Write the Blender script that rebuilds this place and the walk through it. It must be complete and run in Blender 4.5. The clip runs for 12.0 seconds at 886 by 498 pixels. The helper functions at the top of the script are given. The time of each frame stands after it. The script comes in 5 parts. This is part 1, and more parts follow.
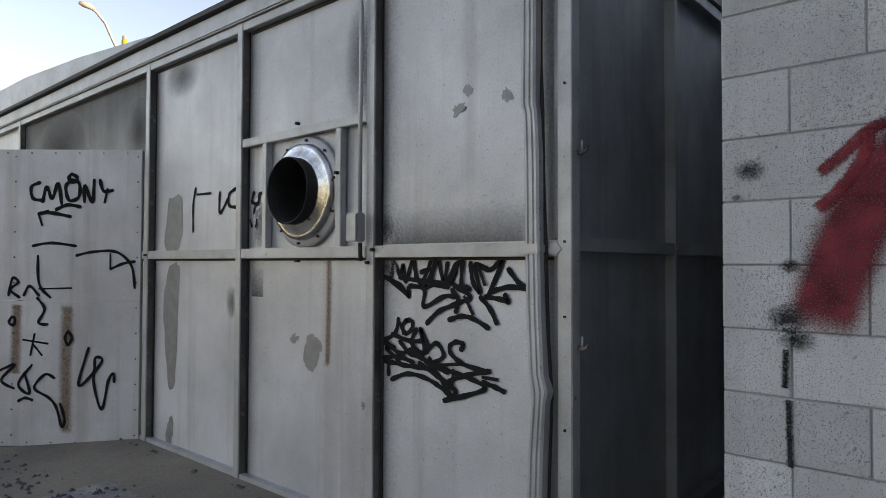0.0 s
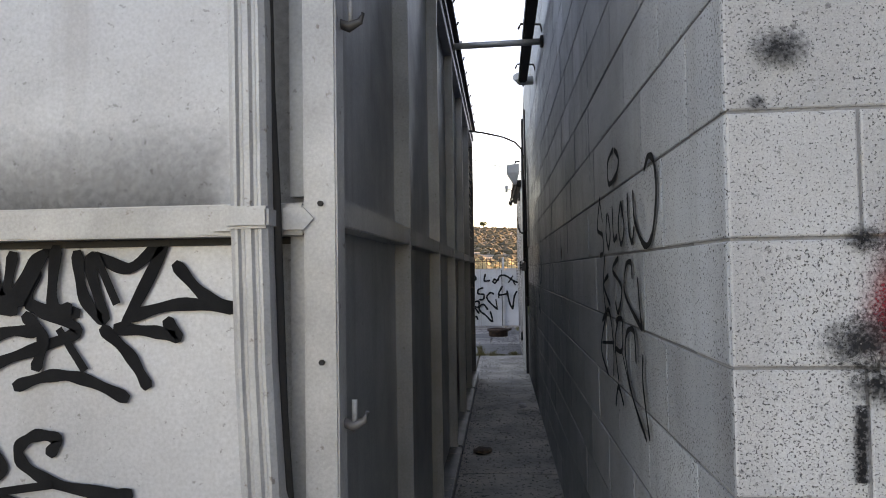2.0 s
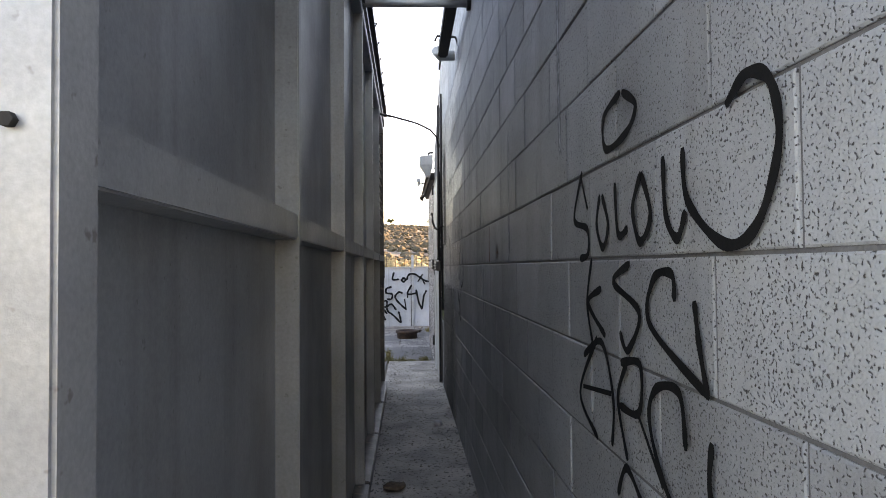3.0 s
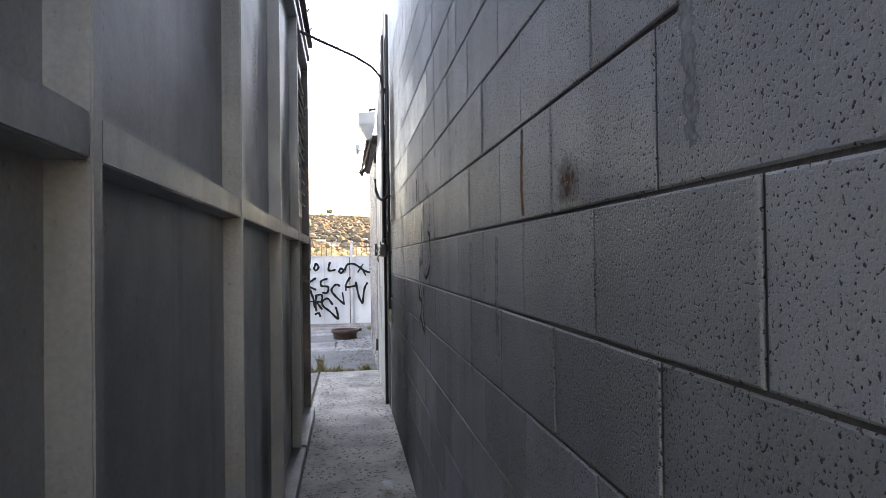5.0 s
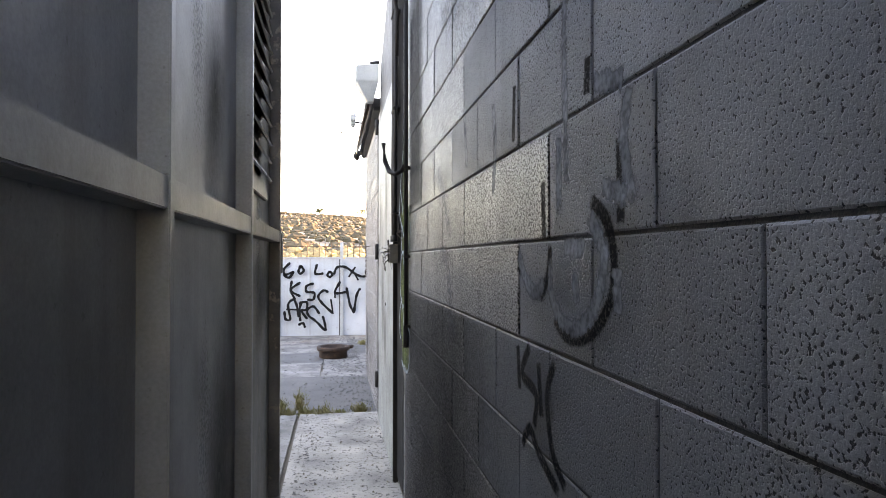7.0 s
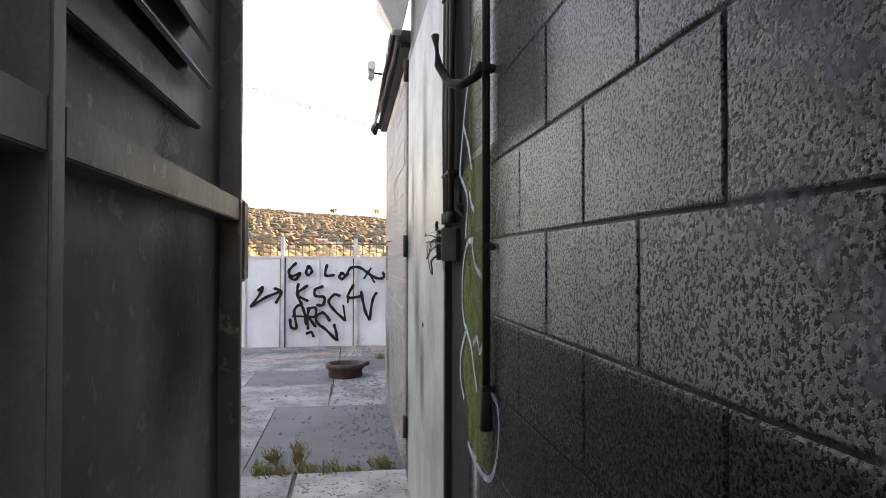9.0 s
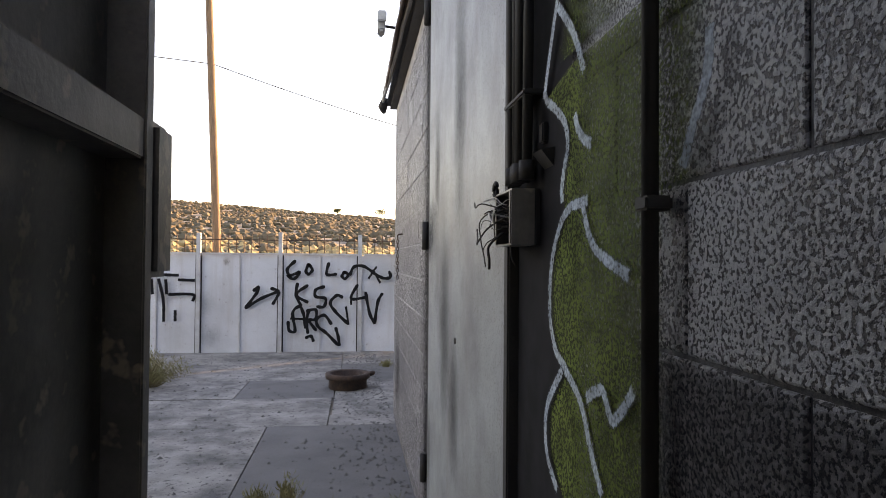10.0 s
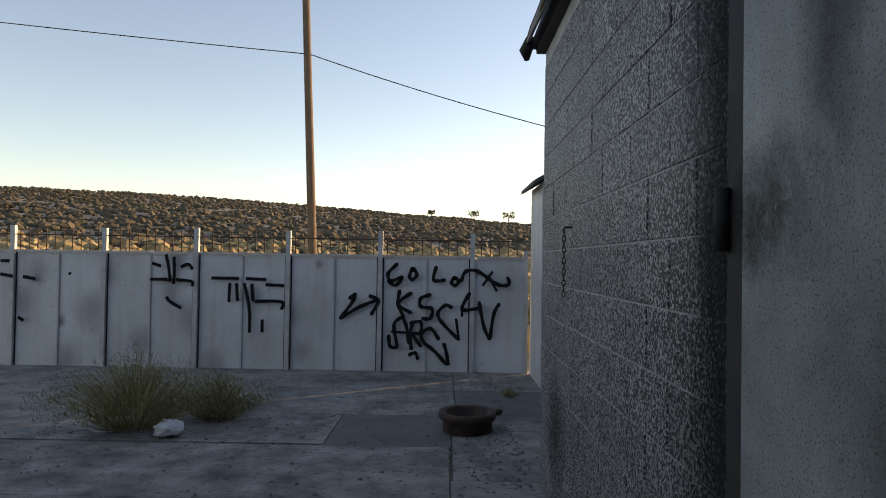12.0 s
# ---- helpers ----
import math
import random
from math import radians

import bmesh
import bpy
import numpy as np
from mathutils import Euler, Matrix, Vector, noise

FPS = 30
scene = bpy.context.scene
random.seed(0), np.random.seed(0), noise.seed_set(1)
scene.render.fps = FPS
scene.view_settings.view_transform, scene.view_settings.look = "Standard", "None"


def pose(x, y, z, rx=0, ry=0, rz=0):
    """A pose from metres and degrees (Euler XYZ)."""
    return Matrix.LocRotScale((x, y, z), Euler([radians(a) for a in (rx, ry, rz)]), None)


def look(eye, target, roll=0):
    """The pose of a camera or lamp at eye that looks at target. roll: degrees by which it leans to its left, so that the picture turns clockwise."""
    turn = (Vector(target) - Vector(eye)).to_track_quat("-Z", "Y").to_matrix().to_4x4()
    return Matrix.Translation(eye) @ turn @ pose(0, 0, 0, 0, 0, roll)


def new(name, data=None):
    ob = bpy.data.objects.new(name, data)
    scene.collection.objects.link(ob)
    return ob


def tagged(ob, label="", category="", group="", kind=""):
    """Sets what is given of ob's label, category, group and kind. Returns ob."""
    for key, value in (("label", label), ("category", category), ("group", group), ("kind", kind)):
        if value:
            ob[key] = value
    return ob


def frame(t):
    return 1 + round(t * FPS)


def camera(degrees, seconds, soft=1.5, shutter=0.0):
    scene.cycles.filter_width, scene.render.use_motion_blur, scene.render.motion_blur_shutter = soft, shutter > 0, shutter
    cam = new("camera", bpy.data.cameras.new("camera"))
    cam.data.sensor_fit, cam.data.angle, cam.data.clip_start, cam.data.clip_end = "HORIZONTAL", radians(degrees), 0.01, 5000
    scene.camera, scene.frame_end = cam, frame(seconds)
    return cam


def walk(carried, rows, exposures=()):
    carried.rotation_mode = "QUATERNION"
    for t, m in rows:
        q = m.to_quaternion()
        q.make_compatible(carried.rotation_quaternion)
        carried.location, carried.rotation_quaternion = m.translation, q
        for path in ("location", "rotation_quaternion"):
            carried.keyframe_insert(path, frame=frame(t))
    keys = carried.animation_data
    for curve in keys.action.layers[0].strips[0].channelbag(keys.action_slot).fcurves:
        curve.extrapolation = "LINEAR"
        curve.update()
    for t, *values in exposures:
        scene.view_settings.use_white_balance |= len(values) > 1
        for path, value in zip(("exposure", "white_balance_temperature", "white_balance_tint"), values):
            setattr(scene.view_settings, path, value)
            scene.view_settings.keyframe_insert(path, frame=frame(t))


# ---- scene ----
cam = camera(68.5, 12.0, soft=0.95)
ROWS = [
    (0, (0.006, -0.004, 1.42), (-1.309, 1.502, 1.468), 0.2),
    (0.5, (-0.359, 0.273, 1.375), (-1.294, 2.039, 1.449), 0.1),
    (1, (-0.657, 0.541, 1.378), (-1.29, 2.437, 1.45), -0.2),
    (1.5, (-0.949, 0.822, 1.411), (-1.316, 2.786, 1.485), -0.4),
    (2, (-1.065, 1.135, 1.38), (-1.239, 3.126, 1.447), -0.9),
    (2.5, (-1.089, 1.499, 1.406), (-1.169, 3.497, 1.464), -0.9),
    (3, (-1.131, 1.926, 1.408), (-1.02, 3.922, 1.463), -0.5),
    (3.2, (-1.142, 2.114, 1.412), (-0.941, 4.103, 1.465), -0.6),
    (4.8, (-1.084, 3.716, 1.378), (-0.794, 5.695, 1.41), -0.2),
    (5, (-1.077, 3.895, 1.347), (-0.786, 5.873, 1.373), -0.8),
    (5.5, (-1.045, 4.452, 1.406), (-0.751, 6.43, 1.435), -0.2),
    (6, (-1.101, 4.959, 1.411), (-0.805, 6.937, 1.441), 0.1),
    (6.5, (-1.103, 5.446, 1.345), (-0.791, 7.421, 1.377), 0.1),
    (7, (-1.091, 5.927, 1.387), (-0.768, 7.901, 1.417), 0.0),
    (8.8, (-1.107, 7.509, 1.386), (-0.816, 9.487, 1.418), 0.5),
    (9, (-1.081, 7.683, 1.366), (-0.799, 9.663, 1.398), 0.1),
    (9.5, (-1.052, 8.167, 1.373), (-0.773, 10.147, 1.409), 0.2),
    (10, (-1.083, 8.61, 1.328), (-0.812, 10.591, 1.363), 0.5),
    (10.5, (-1.119, 9.116, 1.357), (-0.863, 11.099, 1.39), 0.5),
    (11, (-1.119, 9.594, 1.396), (-0.938, 11.586, 1.429), 0.5),
    (11.5, (-1.207, 10.013, 1.348), (-1.129, 12.011, 1.384), 1.0),
    (12, (-1.339, 10.394, 1.349), (-1.351, 12.393, 1.386), 0.9),
]
EXPOSURES = [(0.0, 1.78, 9600, 31), (0.5, 2.15, 10200, 32), (1.0, 2.4, 10200, 32), (1.5, 2.55, 10500, 33), (2.5, 2.75, 10600, 33), (3.0, 3.2, 10700, 33), (5.0, 4.05, 11000, 34), (7.0, 4.12, 11200, 34),
             (9.0, 3.6, 12000, 37), (9.5, 3.33, 12000, 37), (10.0, 2.92, 11500, 36), (10.5, 2.2, 10800, 33), (11.0, 1.6, 9700, 27), (12.0, 1.2, 9200, 25)]
walk(cam, [(t, look(eye, target, roll)) for t, eye, target, roll in ROWS], exposures=EXPOSURES)

# ---- sky and sun ----
SUN_EL, SUN_AZ = 9.0, 56.0      # the sun stands low beyond the right-hand building (azimuth from +y towards +x)
world = bpy.data.worlds.new("evening_sky")
scene.world = world
world.use_nodes = True
wn = world.node_tree
sky = wn.nodes.new("ShaderNodeTexSky")
sky.sky_type, sky.sun_disc = 'NISHITA', False
sky.sun_elevation, sky.sun_rotation = radians(SUN_EL), radians(SUN_AZ)
sky.dust_density, sky.air_density, sky.ozone_density = 0.3, 0.9, 2.0
wn.links.new(sky.outputs[0], wn.nodes["Background"].inputs[0])
wn.nodes["Background"].inputs[1].default_value = 0.15
sun = new("sun", bpy.data.lights.new("sun", 'SUN'))
sun.data.energy, sun.data.angle, sun.data.color = 4.0, radians(0.6), (1.0, 0.78, 0.5)
az, el = radians(SUN_AZ), radians(SUN_EL)
sun.matrix_world = look((0, 0, 0), (-math.sin(az) * math.cos(el), -math.cos(az) * math.cos(el), -math.sin(el)))


# ---- materials ----
def mat(name, c1, c2, scale=3.0, rough=0.6, metal=0.0, bump=0.1, bscale=60.0, spots=0.0, spot_col=(0.02, 0.02, 0.02),
        spot_scale=40.0, streak=0.0, streak_col=(0.1, 0.07, 0.05), rnd=0.0, stretch=(1, 1, 1), pit=False, island=False, pit_lo=0.38, spot_thr=0.66, spec=0.5, pit_scale=130.0, pit_col=(0.03, 0.03, 0.032)):
    """Two-scale procedural surface: broad blotches, fine grain, spots of wear, vertical streaks, pits."""
    m = bpy.data.materials.new(name)
    m.use_nodes = True
    nt = m.node_tree
    N, L = nt.nodes, nt.links
    b = N["Principled BSDF"]
    geo = N.new("ShaderNodeNewGeometry")
    mp = N.new("ShaderNodeMapping")
    mp.inputs["Scale"].default_value = stretch
    L.new(geo.outputs["Position"], mp.inputs[0])
    v = mp.outputs[0]

    def noise_tex(s, d=6.0, vec=v, r=0.6):
        n = N.new("ShaderNodeTexNoise")
        n.inputs["Scale"].default_value, n.inputs["Detail"].default_value, n.inputs["Roughness"].default_value = s, d, r
        L.new(vec, n.inputs["Vector"])
        return n.outputs["Fac"]

    def ramp(fac, lo, hi):
        r = N.new("ShaderNodeMapRange")
        r.inputs["From Min"].default_value, r.inputs["From Max"].default_value = lo, hi
        L.new(fac, r.inputs["Value"])
        return r.outputs[0]

    def mix(fac, a, c, k=1.0, kind='MIX'):
        x = N.new("ShaderNodeMix")
        x.data_type, x.blend_type = 'RGBA', kind
        if k != 1.0:
            q = N.new("ShaderNodeMath")
            q.operation = 'MULTIPLY'
            q.inputs[1].default_value = k
            L.new(fac, q.inputs[0])
            fac = q.outputs[0]
        L.new(fac, x.inputs[0])
        for i, val in ((6, a), (7, c)):
            if isinstance(val, tuple):
                x.inputs[i].default_value = (*val, 1)
            else:
                L.new(val, x.inputs[i])
        return x.outputs[2]

    col = mix(ramp(noise_tex(scale), 0.32, 0.68), c1, c2)
    fine = noise_tex(bscale, 4.0)
    col = mix(ramp(fine, 0.3, 0.75), col, (0.0, 0.0, 0.0), 0.22)
    if rnd:
        if island:
            src = geo.outputs["Random Per Island"]
        else:
            src = N.new("ShaderNodeObjectInfo").outputs["Random"]
        col = mix(src, col, (0.0, 0.0, 0.0), rnd)
    if streak:
        mp2 = N.new("ShaderNodeMapping")
        mp2.inputs["Scale"].default_value = (7, 7, 0.35)
        L.new(geo.outputs["Position"], mp2.inputs[0])
        col = mix(ramp(noise_tex(1.0, 5.0, mp2.outputs[0]), 0.5, 0.78), col, streak_col, streak)
    if spots:
        col = mix(ramp(noise_tex(spot_scale, 3.0), spot_thr, spot_thr + 0.06), col, spot_col, spots)
    height = fine
    if pit:
        vary = N.new("ShaderNodeMapRange")
        vary.inputs["To Min"].default_value, vary.inputs["To Max"].default_value = -0.09, 0.09
        L.new(noise_tex(2.2, 4.0), vary.inputs["Value"])
        am = N.new("ShaderNodeMath")
        L.new(noise_tex(pit_scale, 2.0, r=0.5), am.inputs[0])
        L.new(vary.outputs[0], am.inputs[1])
        pa = ramp(am.outputs[0], pit_lo, pit_lo + 0.08)
        pb = ramp(noise_tex(pit_scale * 0.5, 3.0, r=0.55), pit_lo - 0.09, pit_lo - 0.03)
        pm = N.new("ShaderNodeMath")
        pm.operation = 'MINIMUM'
        L.new(pa, pm.inputs[0])
        L.new(pb, pm.inputs[1])
        pits = pm.outputs[0]
        col = mix(pits, pit_col, col)
        h = N.new("ShaderNodeMath")
        h.operation = 'ADD'
        L.new(pits, h.inputs[0])
        fs = N.new("ShaderNodeMath")
        fs.operation = 'MULTIPLY'
        fs.inputs[1].default_value = 0.3
        L.new(fine, fs.inputs[0])
        L.new(fs.outputs[0], h.inputs[1])
        height = h.outputs[0]
    bm = N.new("ShaderNodeBump")
    bm.inputs["Strength"].default_value, bm.inputs["Distance"].default_value = bump, 0.01
    L.new(height, bm.inputs["Height"])
    L.new(bm.outputs[0], b.inputs["Normal"])
    L.new(col, b.inputs["Base Color"])
    rr = N.new("ShaderNodeMapRange")
    rr.inputs["To Min"].default_value, rr.inputs["To Max"].default_value = max(rough - 0.12, 0.05), min(rough + 0.12, 1)
    L.new(noise_tex(scale * 4), rr.inputs["Value"])
    L.new(rr.outputs[0], b.inputs["Roughness"])
    b.inputs["Metallic"].default_value = metal
    b.inputs["Specular IOR Level"].default_value = spec
    return m


STEEL = mat("silver_painted_steel", (0.62, 0.63, 0.65), (0.42, 0.425, 0.435), 1.3, 0.42, 0.08, 0.05, 120, 0.5, (0.10, 0.09, 0.085), 55,
            0.6, (0.27, 0.24, 0.22))
STEEL_FRAME = mat("silver_steel_frame", (0.50, 0.505, 0.51), (0.34, 0.34, 0.34), 3.0, 0.45, 0.25, 0.08, 150, 0.6, (0.12, 0.08, 0.06), 30)
# streaked side steel, base colour darkened to deepen the alley's dark tones
STEEL_SIDE = mat("weathered_darkened_side_steel", (0.37, 0.385, 0.40), (0.20, 0.205, 0.21), 1.2, 0.40, 0.3, 0.05, 120, 0.4, (0.08, 0.07, 0.06), 45,
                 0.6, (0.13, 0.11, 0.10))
# for soot-blackened parts, and for the shade-darkened faces of the front posts
STEEL_DARK = mat("sooty_dark_steel", (0.185, 0.172, 0.165), (0.045, 0.042, 0.04), 2.0, 0.45, 0.2, 0.08, 100, 0.75, (0.24, 0.20, 0.165), 16, 0.5, (0.03, 0.028, 0.027), spot_thr=0.60)
DARK = mat("black_iron", (0.022, 0.022, 0.024), (0.04, 0.036, 0.033), 8, 0.7, 0.0, 0.1, 150, spec=0.3)
BLOCK = mat("grey_painted_block", (0.66, 0.67, 0.68), (0.49, 0.50, 0.505), 2.2, 0.75, 0, 0.6, 220, rnd=0.2, pit=True, pit_lo=0.318, pit_scale=260.0, pit_col=(0.10, 0.10, 0.105), spots=0.6, spot_col=(0.10, 0.10, 0.10), spot_scale=60.0, spot_thr=0.62,
            streak=0.35, streak_col=(0.2, 0.19, 0.18))
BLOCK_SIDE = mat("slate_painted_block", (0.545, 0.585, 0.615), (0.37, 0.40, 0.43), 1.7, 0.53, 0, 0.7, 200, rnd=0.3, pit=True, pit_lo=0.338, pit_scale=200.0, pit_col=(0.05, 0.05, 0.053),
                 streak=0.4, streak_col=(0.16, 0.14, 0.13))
BLOCK_WORN = mat("worn_slate_painted_block", (0.72, 0.73, 0.73), (0.46, 0.47, 0.48), 2.4, 0.40, 0, 1.0, 200, rnd=0.35, pit=True, pit_lo=0.435, pit_scale=180.0, spec=0.5,
                 pit_col=(0.022, 0.021, 0.024), streak=0.5, streak_col=(0.12, 0.11, 0.11))
BLOCK_FAR = mat("raw_grey_block", (0.74, 0.70, 0.69), (0.44, 0.41, 0.41), 2.2, 0.5, 0, 1.0, 200, rnd=0.25, pit=True, pit_lo=0.475, pit_scale=110.0, pit_col=(0.028, 0.022, 0.025))
MORTAR = mat("mortar", (0.34, 0.34, 0.345), (0.24, 0.24, 0.245), 6, 0.9, 0, 0.4, 150)
MORTAR_FAR = mat("dirty_mortar", (0.66, 0.64, 0.64), (0.42, 0.40, 0.40), 6, 0.9, 0, 0.4, 150)
# painted mortar, darkened so the joint shadow sits in its colour
MORTAR_DARK = mat("shaded_mortar", (0.19, 0.195, 0.205), (0.12, 0.123, 0.13), 6, 0.7, 0, 0.4, 150)
DOOR_PAINT = mat("pale_grey_door_paint", (0.33, 0.36, 0.36), (0.18, 0.19, 0.19), 2.6, 0.5, 0.0, 0.15, 160, 0.9, (0.045, 0.035, 0.035), 210,
                 0.65, (0.22, 0.195, 0.19), spot_thr=0.575)
GATE = mat("white_gate_paint", (0.64, 0.66, 0.69), (0.47, 0.485, 0.50), 1.0, 0.5, 0.0, 0.05, 90, 0.5, (0.2, 0.16, 0.13), 16,
           0.5, (0.35, 0.3, 0.27))
GATE_FRAME = mat("gate_frame_paint", (0.55, 0.56, 0.57), (0.40, 0.39, 0.38), 5, 0.5, 0.1, 0.1, 120, 0.7, (0.16, 0.08, 0.05), 35)
RUST = mat("rusty_iron", (0.10, 0.055, 0.038), (0.045, 0.03, 0.025), 12, 0.8, 0.2, 0.4, 120)
CONCRETE = mat("old_concrete", (0.42, 0.39, 0.355), (0.125, 0.12, 0.113), 3.2, 0.85, 0, 0.5, 130, 0.85, (0.07, 0.065, 0.06), 26, rnd=0.15, spot_thr=0.59)
CONCRETE_WORN = mat("worn_dusty_concrete", (0.62, 0.56, 0.49), (0.30, 0.275, 0.245), 2.6, 0.9, 0, 0.5, 130, 0.85, (0.09, 0.08, 0.07), 34, spot_thr=0.575)
CONCRETE_DARK = mat("patched_concrete", (0.13, 0.125, 0.12), (0.19, 0.18, 0.17), 3, 0.9, 0, 0.4, 130, 0.6, (0.06, 0.06, 0.06), 30)
DIRT = mat("dry_dirt", (0.30, 0.25, 0.19), (0.17, 0.14, 0.11), 0.8, 0.95, 0, 0.7, 45, 0.7, (0.08, 0.07, 0.055), 18)
CHROME = mat("tarnished_bright_metal", (0.75, 0.73, 0.70), (0.42, 0.38, 0.34), 9, 0.22, 1.0, 0.15, 60, 0.9, (0.05, 0.04, 0.035), 22)
SOOT = mat("soot", (0.02, 0.019, 0.018), (0.01, 0.01, 0.01), 8, 0.85, 0, 0.3, 80)
SPRAY = mat("black_spray_paint", (0.008, 0.008, 0.009), (0.016, 0.016, 0.017), 15, 0.8, 0, 0.1, 150, spec=0.15)
GALV = mat("scraped_bare_metal", (0.26, 0.265, 0.27), (0.20, 0.20, 0.20), 12, 0.5, 0.4, 0.1, 120)
PVC = mat("pale_plastic", (0.6, 0.6, 0.58), (0.45, 0.45, 0.44), 6, 0.45, 0, 0.1, 100)
WOOD = mat("weathered_pole_wood", (0.19, 0.135, 0.095), (0.10, 0.07, 0.05), 6, 0.9, 0, 0.5, 60, stretch=(6, 6, 0.5))
BUSH = mat("dry_green_brush", (0.27, 0.26, 0.10), (0.36, 0.29, 0.13), 5, 0.8, 0, 0.1, 50, rnd=0.4, island=True)
STRAW = mat("golden_dry_grass", (0.44, 0.34, 0.17), (0.30, 0.22, 0.11), 1.2, 0.85, 0, 0.3, 30, rnd=0.35, island=True)
SCRUB = mat("dull_hill_scrub", (0.13, 0.105, 0.065), (0.07, 0.062, 0.04), 0.4, 0.9, 0, 0.3, 20, rnd=0.4, island=True)
LEAF = mat("tree_leaf", (0.06, 0.08, 0.03), (0.10, 0.11, 0.04), 2, 0.8, 0, 0.2, 20, rnd=0.4, island=True)
PAPER = mat("crumpled_white_paper", (0.7, 0.7, 0.7), (0.55, 0.55, 0.55), 20, 0.7, 0, 0.3, 80)
# yellow of the band on the street lamp pole
YELLOW = mat("lamp_band_yellow", (0.65, 0.42, 0.06), (0.5, 0.3, 0.05), 10, 0.5, 0, 0.1, 80)
ROOFING = mat("dark_roofing", (0.06, 0.06, 0.062), (0.1, 0.095, 0.09), 4, 0.85, 0, 0.3, 60)


# ---- mesh helpers ----
def part(name, bm, material, parent=None, label=""):
    me = bpy.data.meshes.new(name)
    bm.to_mesh(me)
    bm.free()
    me.materials.append(material)
    ob = new(name, me)
    if parent is not None:
        ob.parent = parent
    if label:
        ob["label"] = label
    return ob


def thing(name, at, label, category, group="", kind=""):
    e = new(name)
    e.location = at
    e.empty_display_size = 0.1
    return tagged(e, label, category, group, kind)


def box(x0, x1, y0, y1, z0, z1, bevel=0.0, bm=None):
    bm = bm or bmesh.new()
    r = bmesh.ops.create_cube(bm, size=1.0)
    for v in r["verts"]:
        v.co = Vector((x0 + (v.co.x + 0.5) * (x1 - x0), y0 + (v.co.y + 0.5) * (y1 - y0), z0 + (v.co.z + 0.5) * (z1 - z0)))
    if bevel:
        es = list({e for v in r["verts"] for e in v.link_edges})
        bmesh.ops.bevel(bm, geom=es, offset=bevel, segments=2, affect='EDGES')
    return bm


def smooth(bm):
    for f in bm.faces:
        f.smooth = True
    return bm


def tube(pts, r, sides=8, bm=None, close=True):
    """A pipe along a polyline."""
    bm = bm or bmesh.new()
    pts = [Vector(p) for p in pts]
    rings = []
    rr = r if isinstance(r, (list, tuple)) else [r] * len(pts)
    for i, p in enumerate(pts):
        d = (pts[min(i + 1, len(pts) - 1)] - pts[max(i - 1, 0)]).normalized()
        u = d.cross(Vector((0, 0, 1)) if abs(d.z) < 0.9 else Vector((0, 1, 0))).normalized()
        w = d.cross(u)
        rings.append([bm.verts.new(p + rr[i] * (math.cos(a) * u + math.sin(a) * w)) for a in [2 * math.pi * k / sides for k in range(sides)]])
    for a, c in zip(rings, rings[1:]):
        for k in range(sides):
            f = bm.faces.new((a[k], a[(k + 1) % sides], c[(k + 1) % sides], c[k]))
            f.smooth = True
    if close:
        bm.faces.new(rings[0][::-1])
        bm.faces.new(rings[-1])
    bmesh.ops.recalc_face_normals(bm, faces=bm.faces)
    return bm


def lathe(profile, axis_at, steps=40, wob=0.0):
    """Profile of (radius, y) turned round the y axis through axis_at."""
    bm = bmesh.new()
    cx, cy, cz = axis_at
    rings = []
    for r, y in profile:
        rings.append([bm.verts.new((cx + r * (1 + wob * math.sin(5 * a + 30 * r)) * math.cos(a), cy + y, cz + r * (1 + wob * math.cos(3 * a)) * math.sin(a)))
                      for a in [2 * math.pi * k / steps for k in range(steps)]])
    for a, c in zip(rings, rings[1:]):
        for k in range(steps):
            bm.faces.new((a[k], a[(k + 1) % steps], c[(k + 1) % steps], c[k])).smooth = True
    bmesh.ops.recalc_face_normals(bm, faces=bm.faces)
    return bm


def spline(pts, n=8):
    """Catmull-Rom through 2D points."""
    if len(pts) < 3:
        return [Vector(p) for p in pts]
    p = [Vector(pts[0])] + [Vector(q) for q in pts] + [Vector(pts[-1])]
    out = []
    for i in range(1, len(p) - 2):
        a, b, c, d = p[i - 1:i + 3]
        for k in range(n):
            t = k / n
            out.append(0.5 * (2 * b + (c - a) * t + (2 * a - 5 * b + 4 * c - d) * t * t + (3 * b - a - 3 * c + d) * t ** 3))
    out.append(p[-2])
    return out


def strokes(lines, width, place, lift=0.004):
    """Brush strokes: each line a list of (u, v) control points; place(u, v) gives the point on the surface, place.n its normal."""
    bm = bmesh.new()
    f, nrm = place
    for li, line in enumerate(lines):
        pts = spline(line)
        n = len(pts)
        left, right = [], []
        for i, p in enumerate(pts):
            d = pts[min(i + 1, n - 1)] - pts[max(i - 1, 0)]
            d = d.normalized() if d.length > 1e-6 else Vector((1, 0))
            s = Vector((-d.y, d.x))
            e = min(i, n - 1 - i)
            w = width * 0.5 * (0.65 if e == 0 else 1.0) * (1 + 0.14 * math.sin(i * 0.9 + li))
            ext = d * (width * 0.25) * (-1 if i == 0 else 1 if i == n - 1 else 0)
            left.append(p + s * w + ext)
            right.append(p - s * w + ext)
        off = nrm * (lift + 0.0003 * li)
        lv = [bm.verts.new(f(*q) + off) for q in left]
        rv = [bm.verts.new(f(*q) + off) for q in right]
        for i in range(n - 1):
            bm.faces.new((lv[i], rv[i], rv[i + 1], lv[i + 1]))
    for fc in bm.faces:
        fc.normal_update()
        if fc.normal.dot(nrm) < 0:
            fc.normal_flip()
    return bm


